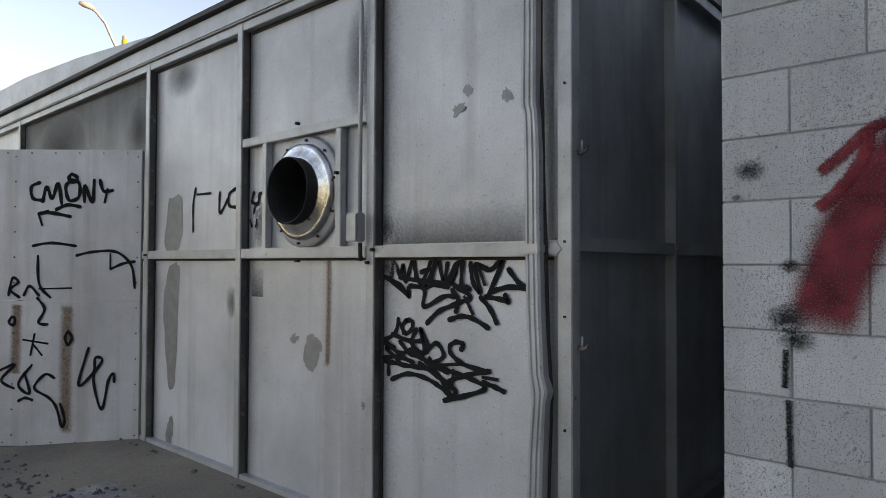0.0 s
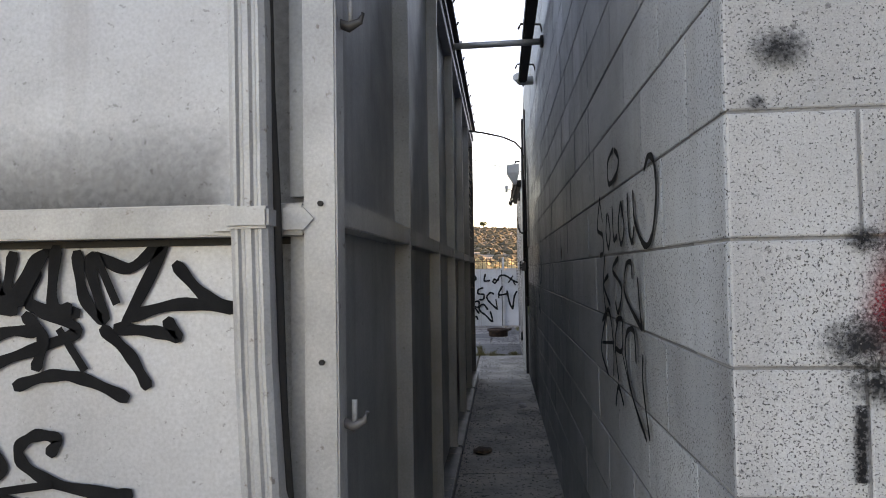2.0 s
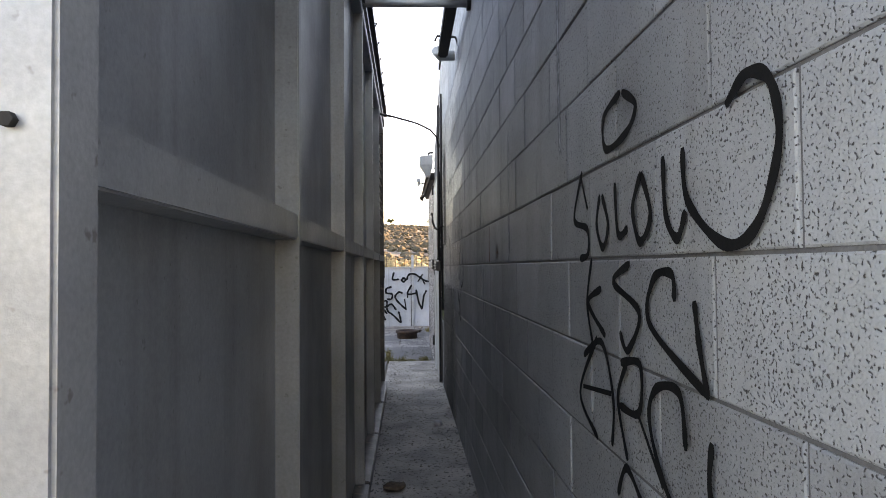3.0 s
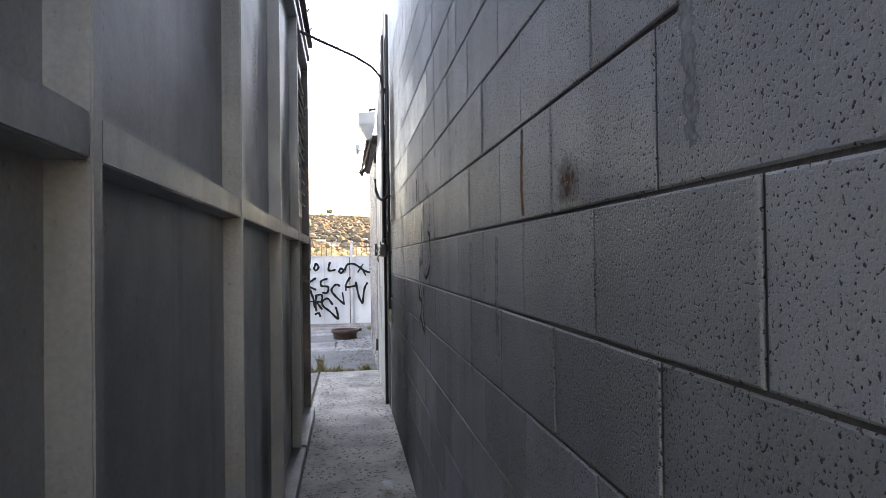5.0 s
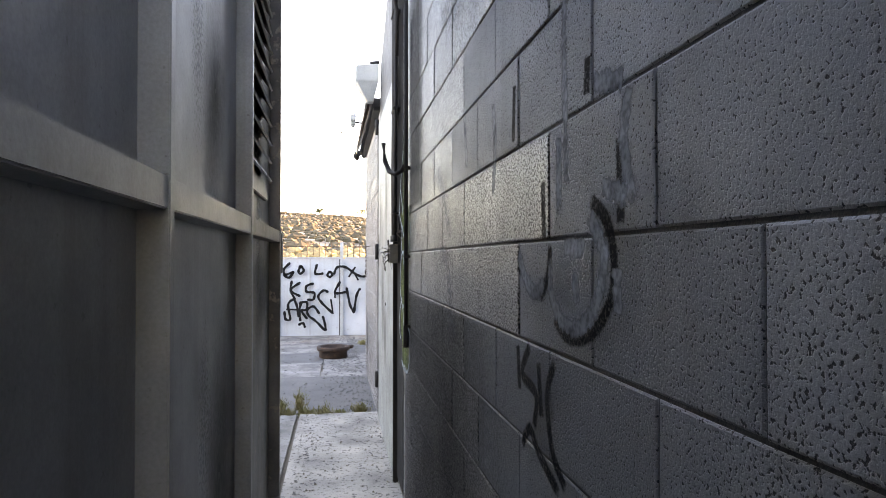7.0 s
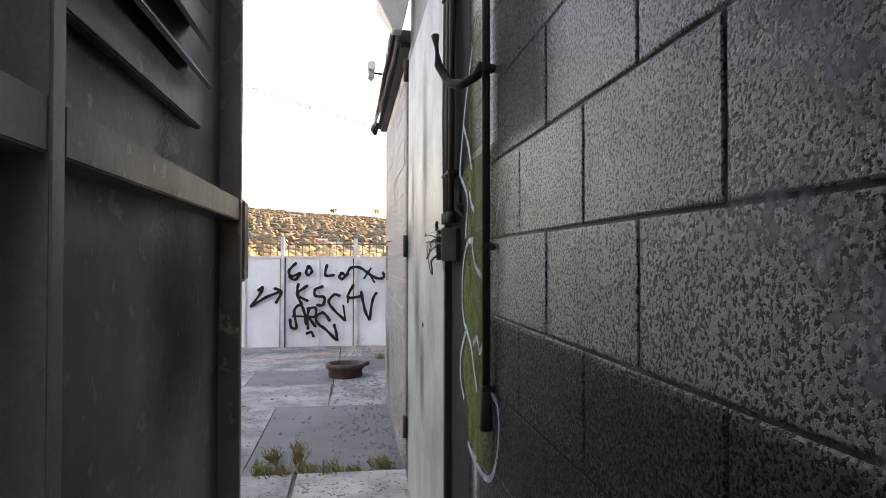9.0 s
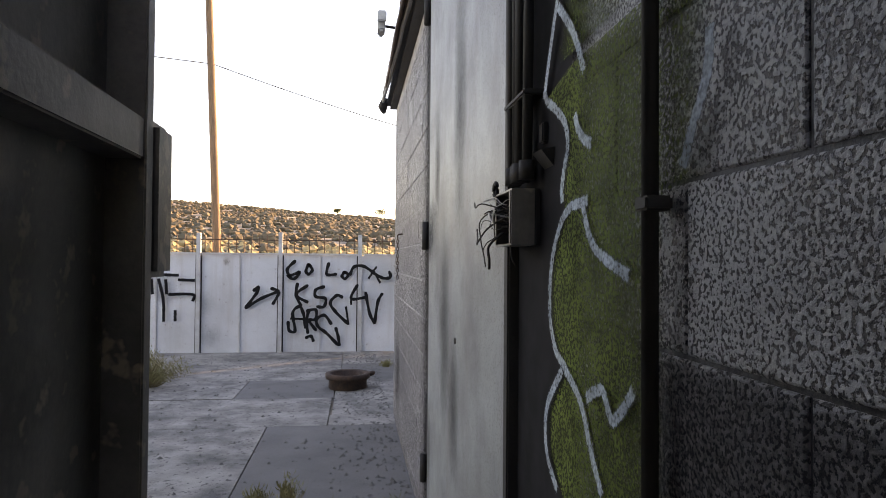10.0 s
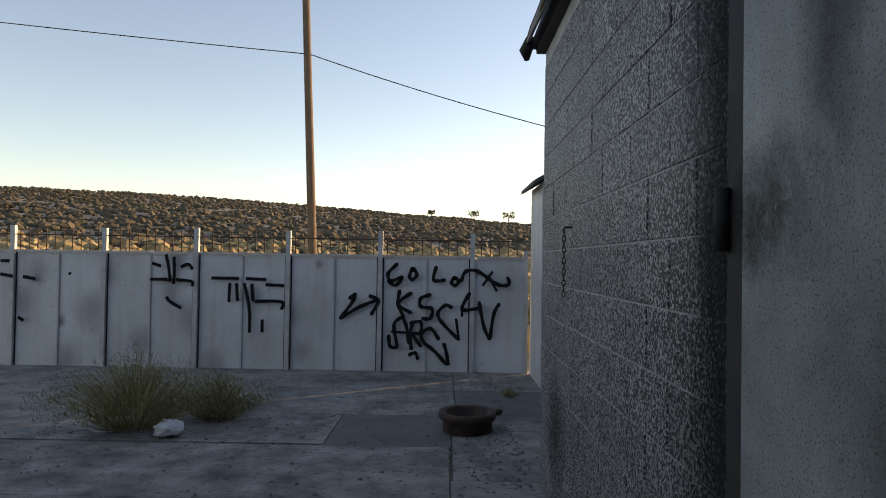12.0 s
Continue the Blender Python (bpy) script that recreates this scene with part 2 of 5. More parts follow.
def blob(outline, place, lift=0.003, jag=0.0):
    """A flat patch of paint or bare metal with an uneven outline."""
    f, nrm = place
    pts = spline(list(outline) + [outline[0]], 6)[:-1]
    rs = random.Random(len(outline) * 7 + int(abs(outline[0][0]) * 100))
    bm = bmesh.new()
    vs = [bm.verts.new(f(p.x + rs.uniform(-jag, jag), p.y + rs.uniform(-jag, jag)) + nrm * lift) for p in pts]
    fc = bm.faces.new(vs)
    fc.normal_update()
    if fc.normal.dot(nrm) < 0:
        fc.normal_flip()
    bmesh.ops.triangulate(bm, faces=bm.faces)
    return bm


ON_FRONT = (lambda u, v: Vector((u, 2.485, v)), Vector((0, -1, 0)))        # booth's front panels: u = x, v = z
ON_SIDE = (lambda u, v: Vector((-0.705, u, v)), Vector((-1, 0, 0)))       # alley block wall: u = y
ON_END = (lambda u, v: Vector((u, 2.2, v)), Vector((0, -1, 0)))           # block wall's end face: u = x
ON_GATE = (lambda u, v: Vector((u, 19.28, v)), Vector((0, -1, 0)))         # gate panels

# ---- ground ----
def ground_z(x, y):
    hill = 0.0
    if y > 20:
        d = y - 20
        k = 0.5 + 0.5 * math.tanh((-x - 0.12 * d) / (0.45 * d + 12))
        hill = (0.045 + 0.025 * k) * d + (0.062 * k + 0.005) * max(0, d - 40)
        hill = min(hill, (8 + 15.5 * k)) if d < 400 else 0
        hill += 0.25 * math.sin(x * 0.21 + 1) * math.sin(y * 0.17) * min(1, d / 20)
    near = -0.11
    if 2.3 < y < 12.1:
        near = -0.03 - 0.05 * max(0, y - 8) / 4.1
    if y >= 12.1:
        near = -0.12 - 0.010 * min(y - 12.1, 7)
    return near + hill


xs = sorted({*np.arange(-12, 12.1, 1.0), *np.arange(-60, 61, 6.0), *np.arange(-400, 401, 40.0)})
ys = sorted({*np.arange(-12, 20.1, 0.8), *np.arange(20, 180, 4.0), *np.arange(-400, 601, 40.0)})
bm = bmesh.new()
grid = [[bm.verts.new((x, y, ground_z(x, y))) for x in xs] for y in ys]
for r0, r1 in zip(grid, grid[1:]):
    for k in range(len(xs) - 1):
        bm.faces.new((r0[k], r0[k + 1], r1[k + 1], r1[k])).smooth = True
tagged(part("ground", bm, DIRT), "dry brown dirt ground rising to a scrubby hill", "ground", kind="structure")


def slab(x0, x1, y0, y1, m, parent, tilt=0.0):
    z0, z1 = ground_z(0, y0 + 0.05), ground_z(0, y1 - 0.05)
    b = box(x0, x1, y0, y1, 0, 1, 0)
    for v in b.verts:
        t = (v.co.y - y0) / (y1 - y0)
        v.co.z = (z0 + (z1 - z0) * t) + (-0.08 if v.co.z < 0.5 else 0.03 + tilt)
    return part("concrete_slab", b, m, parent)


pav = thing("pavement", (0, 12, -0.06), "cracked grey concrete paving with weedy joints", "pavement", kind="structure")
pav.location = (0, 0, 0)
slab(-1.42, -0.66, 1.9, 5.6, CONCRETE_WORN, pav)
slab(-1.42, -0.66, 5.61, 12.08, CONCRETE_WORN, pav, 0.002)

# ---- strokes of the painted writing, as (along, up) in metres on their surface ----
TAG_UPPER = [
    [(-2.609, 1.349), (-2.538, 1.357), (-2.520, 1.444), (-2.472, 1.365), (-2.445, 1.417), (-2.426, 1.326), (-2.373, 1.450), (-2.354, 1.341)],
    [(-2.576, 1.347), (-2.472, 1.312), (-2.402, 1.252), (-2.408, 1.301)],
    [(-2.373, 1.443), (-2.319, 1.322), (-2.242, 1.443)],
    [(-2.319, 1.379), (-2.233, 1.393), (-2.284, 1.304), (-2.191, 1.331)],
    [(-2.191, 1.443), (-2.158, 1.332), (-2.134, 1.431)],
    [(-2.133, 1.332), (-2.085, 1.412), (-2.046, 1.437)],
    [(-2.077, 1.394), (-2.093, 1.321), (-1.983, 1.300)],
    [(-1.984, 1.431), (-1.968, 1.336), (-1.923, 1.289), (-1.953, 1.419), (-1.864, 1.396), (-1.786, 1.448), (-1.879, 1.267)],
    [(-2.399, 1.307), (-2.292, 1.291), (-2.292, 1.202), (-2.157, 1.258), (-2.077, 1.260)],
    [(-2.274, 1.115), (-2.190, 1.182), (-2.077, 1.224), (-1.983, 1.264), (-2.077, 1.309)],
    [(-2.124, 1.142), (-2.045, 1.165), (-1.968, 1.158), (-1.871, 1.117)],
    [(-2.022, 1.262), (-1.968, 1.181)],
    [(-1.923, 1.266), (-1.864, 1.210), (-1.823, 1.143)],
    [(-1.758, 1.402), (-1.696, 1.336), (-1.629, 1.307)],
    [(-1.864, 1.291), (-1.751, 1.317), (-1.629, 1.307)],
    [(-1.893, 1.267), (-1.807, 1.259), (-1.757, 1.249), (-1.778, 1.282)],
    [(-2.101, 1.296), (-2.061, 1.249), (-2.076, 1.182)],
    [(-2.208, 1.443), (-2.233, 1.330), (-2.125, 1.308)],
    [(-2.054, 1.431), (-2.109, 1.333)],
    [(-2.030, 1.443), (-2.038, 1.322), (-1.999, 1.311)],
    [(-2.472, 1.352), (-2.310, 1.335), (-2.109, 1.327)],
    [(-1.938, 1.425), (-1.893, 1.325)],
    [(-2.586, 1.356), (-2.416, 1.261)],
]
TAG_LOWER = [
    [(-2.612, 1.000), (-2.507, 1.048), (-2.480, 1.131)],
    [(-2.419, 1.125), (-2.452, 1.091), (-2.424, 1.054), (-2.379, 1.082), (-2.379, 1.121), (-2.419, 1.125)],
    [(-2.480, 1.128), (-2.442, 1.052)],
    [(-2.612, 1.000), (-2.507, 0.969), (-2.573, 0.963), (-2.469, 0.894), (-2.601, 0.893)],
    [(-2.553, 0.819), (-2.544, 0.886), (-2.432, 0.884), (-2.325, 0.883), (-2.205, 0.871), (-2.123, 0.771)],
    [(-2.533, 0.797), (-2.413, 0.841), (-2.290, 0.836), (-2.188, 0.805), (-2.123, 0.771)],
    [(-2.344, 1.085), (-2.379, 1.005), (-2.290, 0.962), (-2.317, 1.087), (-2.256, 0.990)],
    [(-2.470, 1.011), (-2.396, 0.952), (-2.308, 0.935), (-2.222, 0.906)],
    [(-2.282, 0.963), (-2.206, 1.020), (-2.156, 0.962), (-2.222, 0.919), (-2.256, 0.940)],
    [(-2.044, 0.997), (-2.029, 1.028), (-2.076, 1.036), (-2.116, 1.009), (-2.099, 0.968), (-2.013, 0.928), (-1.863, 0.909)],
    [(-1.863, 0.915), (-1.997, 0.882), (-2.123, 0.831), (-2.075, 0.789), (-2.139, 0.738)],
    [(-2.155, 0.736), (-2.043, 0.769), (-1.892, 0.830), (-1.997, 0.870), (-2.091, 0.884), (-2.172, 0.899)],
    [(-1.907, 0.881), (-1.820, 0.880)],
    [(-1.907, 0.858), (-1.834, 0.844), (-1.778, 0.828)],
    [(-2.091, 0.896), (-2.099, 0.810)],
    [(-2.325, 0.908), (-2.205, 0.858), (-2.107, 0.821)],
    [(-2.573, 1.003), (-2.469, 0.946), (-2.378, 0.973)],
    [(-2.526, 1.046), (-2.397, 1.017), (-2.308, 1.024)],
    [(-2.592, 0.908), (-2.469, 0.926), (-2.360, 0.905)],
    [(-2.205, 0.908), (-2.044, 0.931)],
    [(-2.123, 0.831), (-2.106, 0.761)],
    [(-2.378, 0.980), (-2.256, 0.915), (-2.123, 0.880)],
]
TAG_SHORT = [
    [(-4.667, 1.996), (-4.704, 1.867), (-4.699, 1.663)],
    [(-4.649, 1.945), (-4.442, 1.942)],
    [(-4.319, 1.942), (-4.315, 1.789), (-4.199, 1.893)],
    [(-4.090, 1.953), (-4.189, 1.919), (-4.187, 1.837), (-4.087, 1.818)],
    [(-3.874, 1.910), (-3.896, 1.847), (-3.827, 1.830), (-3.806, 1.893), (-3.752, 1.889)],
    [(-3.859, 1.819), (-3.876, 1.768)],
    [(-3.917, 1.717), (-3.893, 1.675)],
    [(-3.839, 1.719), (-3.847, 1.673)],
]
TAG_GATE = [
    [(-2.01, 1.30), (-2.13, 1.17), (-2.09, 1.07), (-1.94, 1.12), (-2.03, 1.01), (-2.13, 1.07)],
    [(-1.80, 1.25), (-1.84, 1.14), (-1.80, 1.09), (-1.74, 1.16), (-1.80, 1.25)],
    [(-1.48, 1.27), (-1.51, 1.09), (-1.36, 1.09)],
    [(-1.23, 1.13), (-1.27, 1.06), (-1.22, 1.02), (-1.17, 1.08), (-1.23, 1.13)],
    [(-1.14, 1.08), (-1.08, 1.21), (-0.92, 1.22), (-0.74, 1.10), (-0.60, 1.03), (-0.49, 1.05), (-0.51, 1.14)],
    [(-0.72, 1.21), (-0.84, 1.03)],
    [(-0.77, 1.16), (-0.66, 0.96)],
    [(-1.97, 0.94), (-1.99, 0.76), (-1.91, 0.58)],
    [(-1.81, 0.91), (-1.99, 0.76), (-1.81, 0.64)],
    [(-1.55, 0.89), (-1.68, 0.84), (-1.68, 0.73), (-1.53, 0.70), (-1.55, 0.57), (-1.66, 0.57)],
    [(-1.26, 0.72), (-1.35, 0.75), (-1.45, 0.63), (-1.36, 0.48), (-1.16, 0.29)],
    [(-1.16, 0.29), (-1.20, 0.56)],
    [(-1.02, 0.92), (-1.12, 0.70), (-0.88, 0.72)],
    [(-1.12, 0.70), (-1.12, 0.61)],
    [(-0.89, 0.80), (-0.82, 0.46), (-0.74, 0.30)],
    [(-0.74, 0.30), (-0.69, 0.64), (-0.62, 0.78)],
]
TAG_GATE_LOW = [
    [(-2.11, 0.33), (-2.09, 0.19), (-2.00, 0.19), (-2.04, 0.47), (-1.93, 0.57), (-1.86, 0.41), (-1.84, 0.23)],
    [(-2.07, 0.38), (-1.86, 0.37)],
    [(-1.79, 0.51), (-1.82, 0.33), (-1.80, 0.15)],
    [(-1.82, 0.50), (-1.68, 0.52), (-1.68, 0.37), (-1.78, 0.35), (-1.67, 0.19)],
    [(-1.43, 0.29), (-1.54, 0.43), (-1.66, 0.37), (-1.64, 0.25), (-1.50, 0.14), (-1.32, -0.05)],
    [(-1.36, 0.23), (-1.32, 0.09), (-1.30, -0.05)],
    [(-1.83, 0.07), (-1.75, 0.10), (-1.71, 0.02)],
    [(-2.65, 0.82), (-2.58, 0.88), (-2.60, 0.79), (-2.77, 0.55)],
    [(-2.77, 0.55), (-2.53, 0.70), (-2.27, 0.81)],
    [(-2.38, 0.86), (-2.26, 0.80), (-2.35, 0.61)],
]
GATE_MARKS = [
    [(-5.35, 1.26), (-5.22, 1.22)],
    [(-4.96, 1.21), (-4.85, 1.25), (-4.79, 1.18)],
    [(-5.16, 1.39), (-5.12, 1.21), (-5.09, 1.00)],
    [(-5.05, 1.36), (-5.04, 1.15), (-5.05, 0.97)],
    [(-5.38, 1.04), (-5.12, 1.04), (-4.81, 1.02), (-4.80, 0.95)],
    [(-5.14, 0.81), (-5.09, 0.74), (-4.93, 0.65)],
    [(-4.54, 1.07), (-4.15, 1.07)],
    [(-4.07, 1.07), (-3.78, 1.06)],
    [(-4.28, 1.01), (-4.29, 0.74)],
    [(-4.19, 1.01), (-4.17, 0.76)],
    [(-4.09, 1.02), (-4.01, 0.68), (-4.00, 0.32)],
    [(-3.98, 1.00), (-3.96, 0.76)],
    [(-3.96, 0.76), (-3.57, 0.76), (-3.58, 0.65)],
    [(-3.80, 0.99), (-3.54, 0.98)],
    [(-3.83, 0.52), (-3.83, 0.34)],
    [(-7.42, 1.26), (-7.29, 1.26)],
    [(-7.42, 1.08), (-7.24, 1.05)],
    [(-7.11, 1.05), (-6.93, 1.02)],
    [(-6.48, 1.11), (-6.45, 1.09)],
    [(-7.16, 0.50), (-7.08, 0.45)],
]
TAG_ALLEY = [
    [(3.180, 1.748), (3.284, 1.723), (3.273, 1.653), (3.142, 1.663), (3.093, 1.703), (3.164, 1.745)],
    [(3.462, 1.629), (3.537, 1.525), (3.423, 1.493), (3.418, 1.436), (3.486, 1.425)],
    [(3.464, 1.612), (3.418, 1.542)],
    [(3.319, 1.558), (3.344, 1.498), (3.302, 1.446), (3.263, 1.493), (3.301, 1.557)],
    [(3.214, 1.571), (3.199, 1.472), (3.145, 1.477)],
    [(3.069, 1.571), (3.112, 1.513), (3.077, 1.450), (3.024, 1.494), (3.064, 1.570)],
    [(2.965, 1.582), (2.957, 1.490), (2.915, 1.449), (2.884, 1.486)],
    [(2.888, 1.582), (2.873, 1.503), (2.767, 1.436), (2.684, 1.454), (2.633, 1.544), (2.648, 1.620), (2.700, 1.643), (2.749, 1.618)],
]
TAG_ALLEY_LOW = [
    [(3.392, 1.420), (3.432, 1.322), (3.394, 1.235)],
    [(3.323, 1.357), (3.423, 1.322), (3.298, 1.259)],
    [(3.138, 1.410), (3.235, 1.374), (3.089, 1.322), (3.154, 1.245), (3.197, 1.274)],
    [(2.931, 1.354), (2.942, 1.394), (3.017, 1.384), (3.037, 1.305), (2.822, 1.223)],
    [(2.822, 1.223), (2.845, 1.288), (2.859, 1.351)],
    [(3.354, 1.247), (3.499, 1.100), (3.360, 1.027)],
    [(3.458, 1.197), (3.318, 1.242), (3.244, 1.138), (3.254, 1.040)],
    [(3.466, 1.121), (3.259, 1.143)],
    [(3.156, 1.221), (3.211, 1.143), (3.161, 1.038)],
    [(3.187, 1.217), (3.084, 1.228), (3.093, 1.140), (3.196, 1.131)],
    [(3.093, 1.133), (2.987, 1.044)],
    [(2.894, 1.131), (2.915, 1.210), (3.010, 1.198), (3.040, 1.135), (2.964, 1.037), (2.790, 0.954)],
    [(2.808, 1.158), (2.814, 1.084), (2.755, 0.966)],
    [(3.214, 0.955), (3.162, 1.020), (3.082, 0.982)],
]
MARK_WHITE = [
    [(7.035, 1.391), (7.035, 1.325), (6.978, 1.281), (6.902, 1.279), (6.836, 1.319), (6.805, 1.378), (6.821, 1.419), (6.867, 1.459)],
    [(6.759, 1.378), (6.760, 1.309)],
    [(7.248, 1.409), (7.196, 1.351), (7.122, 1.321), (7.066, 1.350)],
    [(6.990, 1.608), (6.990, 1.541), (6.991, 1.458)],
    [(6.715, 1.621), (6.735, 1.543), (6.701, 1.444)],
    [(7.465, 1.771), (7.438, 1.656), (7.466, 1.523)],
    [(6.914, 1.368), (6.902, 1.315)],
    [(6.964, 1.405), (6.867, 1.403)],
    [(6.804, 1.491), (6.717, 1.467)],
    [(7.808, 1.819), (7.768, 1.646)],
    [(6.833, 1.645), (6.723, 1.623)],
]
MARK_BLACK = [
    [(6.867, 1.479), (6.801, 1.438), (6.779, 1.378), (6.796, 1.322), (6.868, 1.272), (6.965, 1.256), (7.036, 1.285)],
    [(7.050, 1.416), (7.066, 1.355), (7.116, 1.311)],
    [(7.262, 1.206), (7.249, 1.113)],
    [(7.170, 1.218), (7.229, 1.152), (7.134, 1.125), (7.152, 1.055)],
    [(7.021, 1.208), (7.067, 1.139), (7.037, 1.045), (6.967, 1.000)],
    [(7.116, 1.193), (7.100, 1.090)],
    [(7.229, 1.001), (7.171, 1.051), (7.117, 1.022), (6.994, 0.981)],
    [(6.865, 1.696), (6.870, 1.637)],
    [(7.276, 1.762), (7.286, 1.636)],
    [(7.081, 1.532), (7.075, 1.422)],
    [(6.749, 1.553), (6.747, 1.432)],
]
GREEN_LEFT = [
    (9.849, 1.668), (9.828, 1.639), (9.771, 1.608), (9.727, 1.580), (9.707, 1.550), (9.707, 1.522), (9.723, 1.492), (9.735, 1.459), (9.732, 1.432),
    (9.727, 1.404), (9.761, 1.372), (9.787, 1.335), (9.801, 1.284), (9.800, 1.227), (9.786, 1.193), (9.760, 1.163), (9.711, 1.143), (9.807, 1.052), (9.806, 0.968), (9.738, 0.917), (9.700, 0.80),
]
PALE_LINES = [
    GREEN_LEFT[:9],
    [(9.60, 1.425), (9.680, 1.422)] + GREEN_LEFT[9:17] + [(9.696, 1.132)],
    [(9.667, 1.578), (9.647, 1.548), (9.617, 1.524), (9.586, 1.513)],
    [(9.626, 1.429), (9.595, 1.370), (9.547, 1.339), (9.439, 1.308)],
    [(9.243, 1.580), (9.248, 1.528), (9.276, 1.480), (9.300, 1.433)],
    [(9.711, 1.143), (9.628, 1.102), (9.578, 1.034), (9.532, 0.981)],
    [(9.603, 1.111), (9.534, 1.138), (9.493, 1.103), (9.421, 1.161)],
    [(9.711, 1.143), (9.807, 1.052), (9.806, 0.968), (9.738, 0.917)],
    [(9.396, 1.021), (9.265, 1.001), (9.265, 0.890), (9.361, 0.791), (9.548, 0.775), (9.682, 0.803)],
    [(9.840, 1.632), (9.735, 1.838), (9.595, 2.011)],
    [(9.753, 1.797), (9.662, 1.713), (9.609, 1.631)],
]
RED = [
    [(-0.098, 1.839), (-0.218, 1.717), (-0.308, 1.578), (-0.362, 1.455), (-0.405, 1.32), (-0.432, 1.20)],
    [(-0.096, 1.916), (-0.216, 1.840), (-0.292, 1.813), (-0.357, 1.753), (-0.428, 1.692)],
    [(-0.298, 1.821), (-0.305, 1.748), (-0.366, 1.649), (-0.434, 1.585)],
]
SMUDGES = [
    [(-0.619, 1.724), (-0.515, 1.258), (-0.488, 1.198), (-0.506, 1.419), (-0.658, 1.638)],
    [(-0.516, 1.166), (-0.521, 1.044)],
    [(-0.511, 1.014), (-0.507, 0.804)],
]
PATCHES = [
    [(-3.227, 0.997), (-3.143, 0.935), (-3.169, 0.830), (-3.234, 0.762), (-3.309, 0.816), (-3.282, 0.958)],
    [(-3.410, 0.977), (-3.363, 0.952), (-3.421, 0.912), (-3.458, 0.952)],
    [(-2.006, 2.315), (-1.978, 2.276), (-2.006, 2.247), (-2.035, 2.286)],
    [(-2.097, 2.211), (-2.031, 2.221), (-2.024, 2.183), (-2.097, 2.166)],
    [(-1.774, 2.254), (-1.735, 2.212), (-1.774, 2.182), (-1.807, 2.225)],
    [(-5.083, 1.406), (-4.915, 1.397), (-4.922, 1.007), (-4.940, 0.652), (-4.980, 0.449), (-5.075, 0.459), (-5.133, 0.814), (-5.170, 1.085)],
    [(-5.099, 1.943), (-4.884, 1.929), (-4.910, 1.548), (-5.155, 1.543)],
    [(-5.020, 0.221), (-4.973, 0.184), (-5.013, -0.022), (-5.088, -0.058), (-5.092, 0.098)],
    [(-2.759, 0.643), (-2.744, 0.626), (-2.763, 0.605), (-2.782, 0.621)],
]
# ---- block walls ----
BW, BH, J = 0.4064, 0.2032, 0.006
def block_mesh(w, m, name):
    """One block face: front along local x, facing -y, rounded edges and a slightly bulged face."""
    bm = bmesh.new()
    h, d, e = BH - J, 0.012, 0.003
    w -= J
    outer = [(0, 0), (w, 0), (w, h), (0, h)]
    back = [bm.verts.new((x, d, z)) for x, z in outer]
    mid = [bm.verts.new((x, e * 0.6, z)) for x, z in outer]
    fr = [bm.verts.new((min(max(x, e), w - e), 0, min(max(z, e), h - e))) for x, z in outer]
    for a, c in ((back, mid), (mid, fr)):
        for k in range(4):
            bm.faces.new((a[k], a[(k + 1) % 4], c[(k + 1) % 4], c[k]))
    bm.faces.new(fr)
    bmesh.ops.recalc_face_normals(bm, faces=bm.faces)
    me = bpy.data.meshes.new(name)
    bm.to_mesh(me)
    bm.free()
    me.materials.append(m)
    return me


def lay_blocks(wall, origin, turn, length, top, m, first_full, limit=300, back=False, worn=None):
    """Running bond; blocks up to the limit are parts, the courses above are one mesh."""
    meshes = {}
    base = Matrix.Translation(origin) @ Matrix.Rotation(turn, 4, 'Z')
    rs = random.Random(int(length * 100))
    count, rest = 0, []
    for c in range(int(top / BH) + 1):
        s = 0.0
        first = (BW if (c % 2 == first_full) else BW / 2)
        k = 0
        while s < length - 0.02:
            w = first if k == 0 else BW
            w = min(w, length - s)
            old = worn is not None and s > worn[1] + 0.5 * math.sin(c * 1.7)
            key = (round(w, 3), old)
            if key not in meshes:
                meshes[key] = block_mesh(w, worn[0] if old else m, "block")
            mx = base @ Matrix.Translation((-(s + w) + J / 2 if back else s + J / 2, rs.uniform(-0.0015, 0.0015), c * BH + J / 2)) @ Matrix.Rotation(rs.uniform(-0.002, 0.002), 4, 'Z')
            if count < limit:
                o = new("block", meshes[key])
                o.matrix_world = mx
                o.parent = wall
                count += 1
            else:
                rest.append((meshes[key], mx))
            s += w
            k += 1
    if rest:
        bm = bmesh.new()
        for me, mx in rest:
            vs = [bm.verts.new(mx @ v.co) for v in me.vertices]
            for p in me.polygons:
                bm.faces.new([vs[i] for i in p.vertices])
        tagged(part("upper_blocks", bm, m, wall), kind="stuff")


WALL_TOP = 3.86
def wall(name, label, x0, x1, y0, y1, z1, m):
    return tagged(part(name, box(x0, x1, y0, y1, -0.15, z1), m), label, "wall", kind="structure")

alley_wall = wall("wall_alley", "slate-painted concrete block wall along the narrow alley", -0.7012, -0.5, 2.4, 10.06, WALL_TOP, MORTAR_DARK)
end_wall = wall("wall_end", "pale grey painted concrete block wall end", -0.700, 5.0, 2.205, 2.4, WALL_TOP, MORTAR)
far_wall = wall("wall_yard", "weathered grey concrete block wall by the yard", -0.7005, -0.5, 11.85, 14.70, 2.74, MORTAR_FAR)
wall("wall_corner", "end of the weathered block building", -0.5, 12.0, 14.50, 14.70, 2.74, MORTAR)
bm = box(-0.7015, -0.5, 10.06, 11.85, 2.62, WALL_TOP)
for v in bm.verts:
    if v.co.y > 11 and v.co.z > 3:
        v.co.z = 3.10
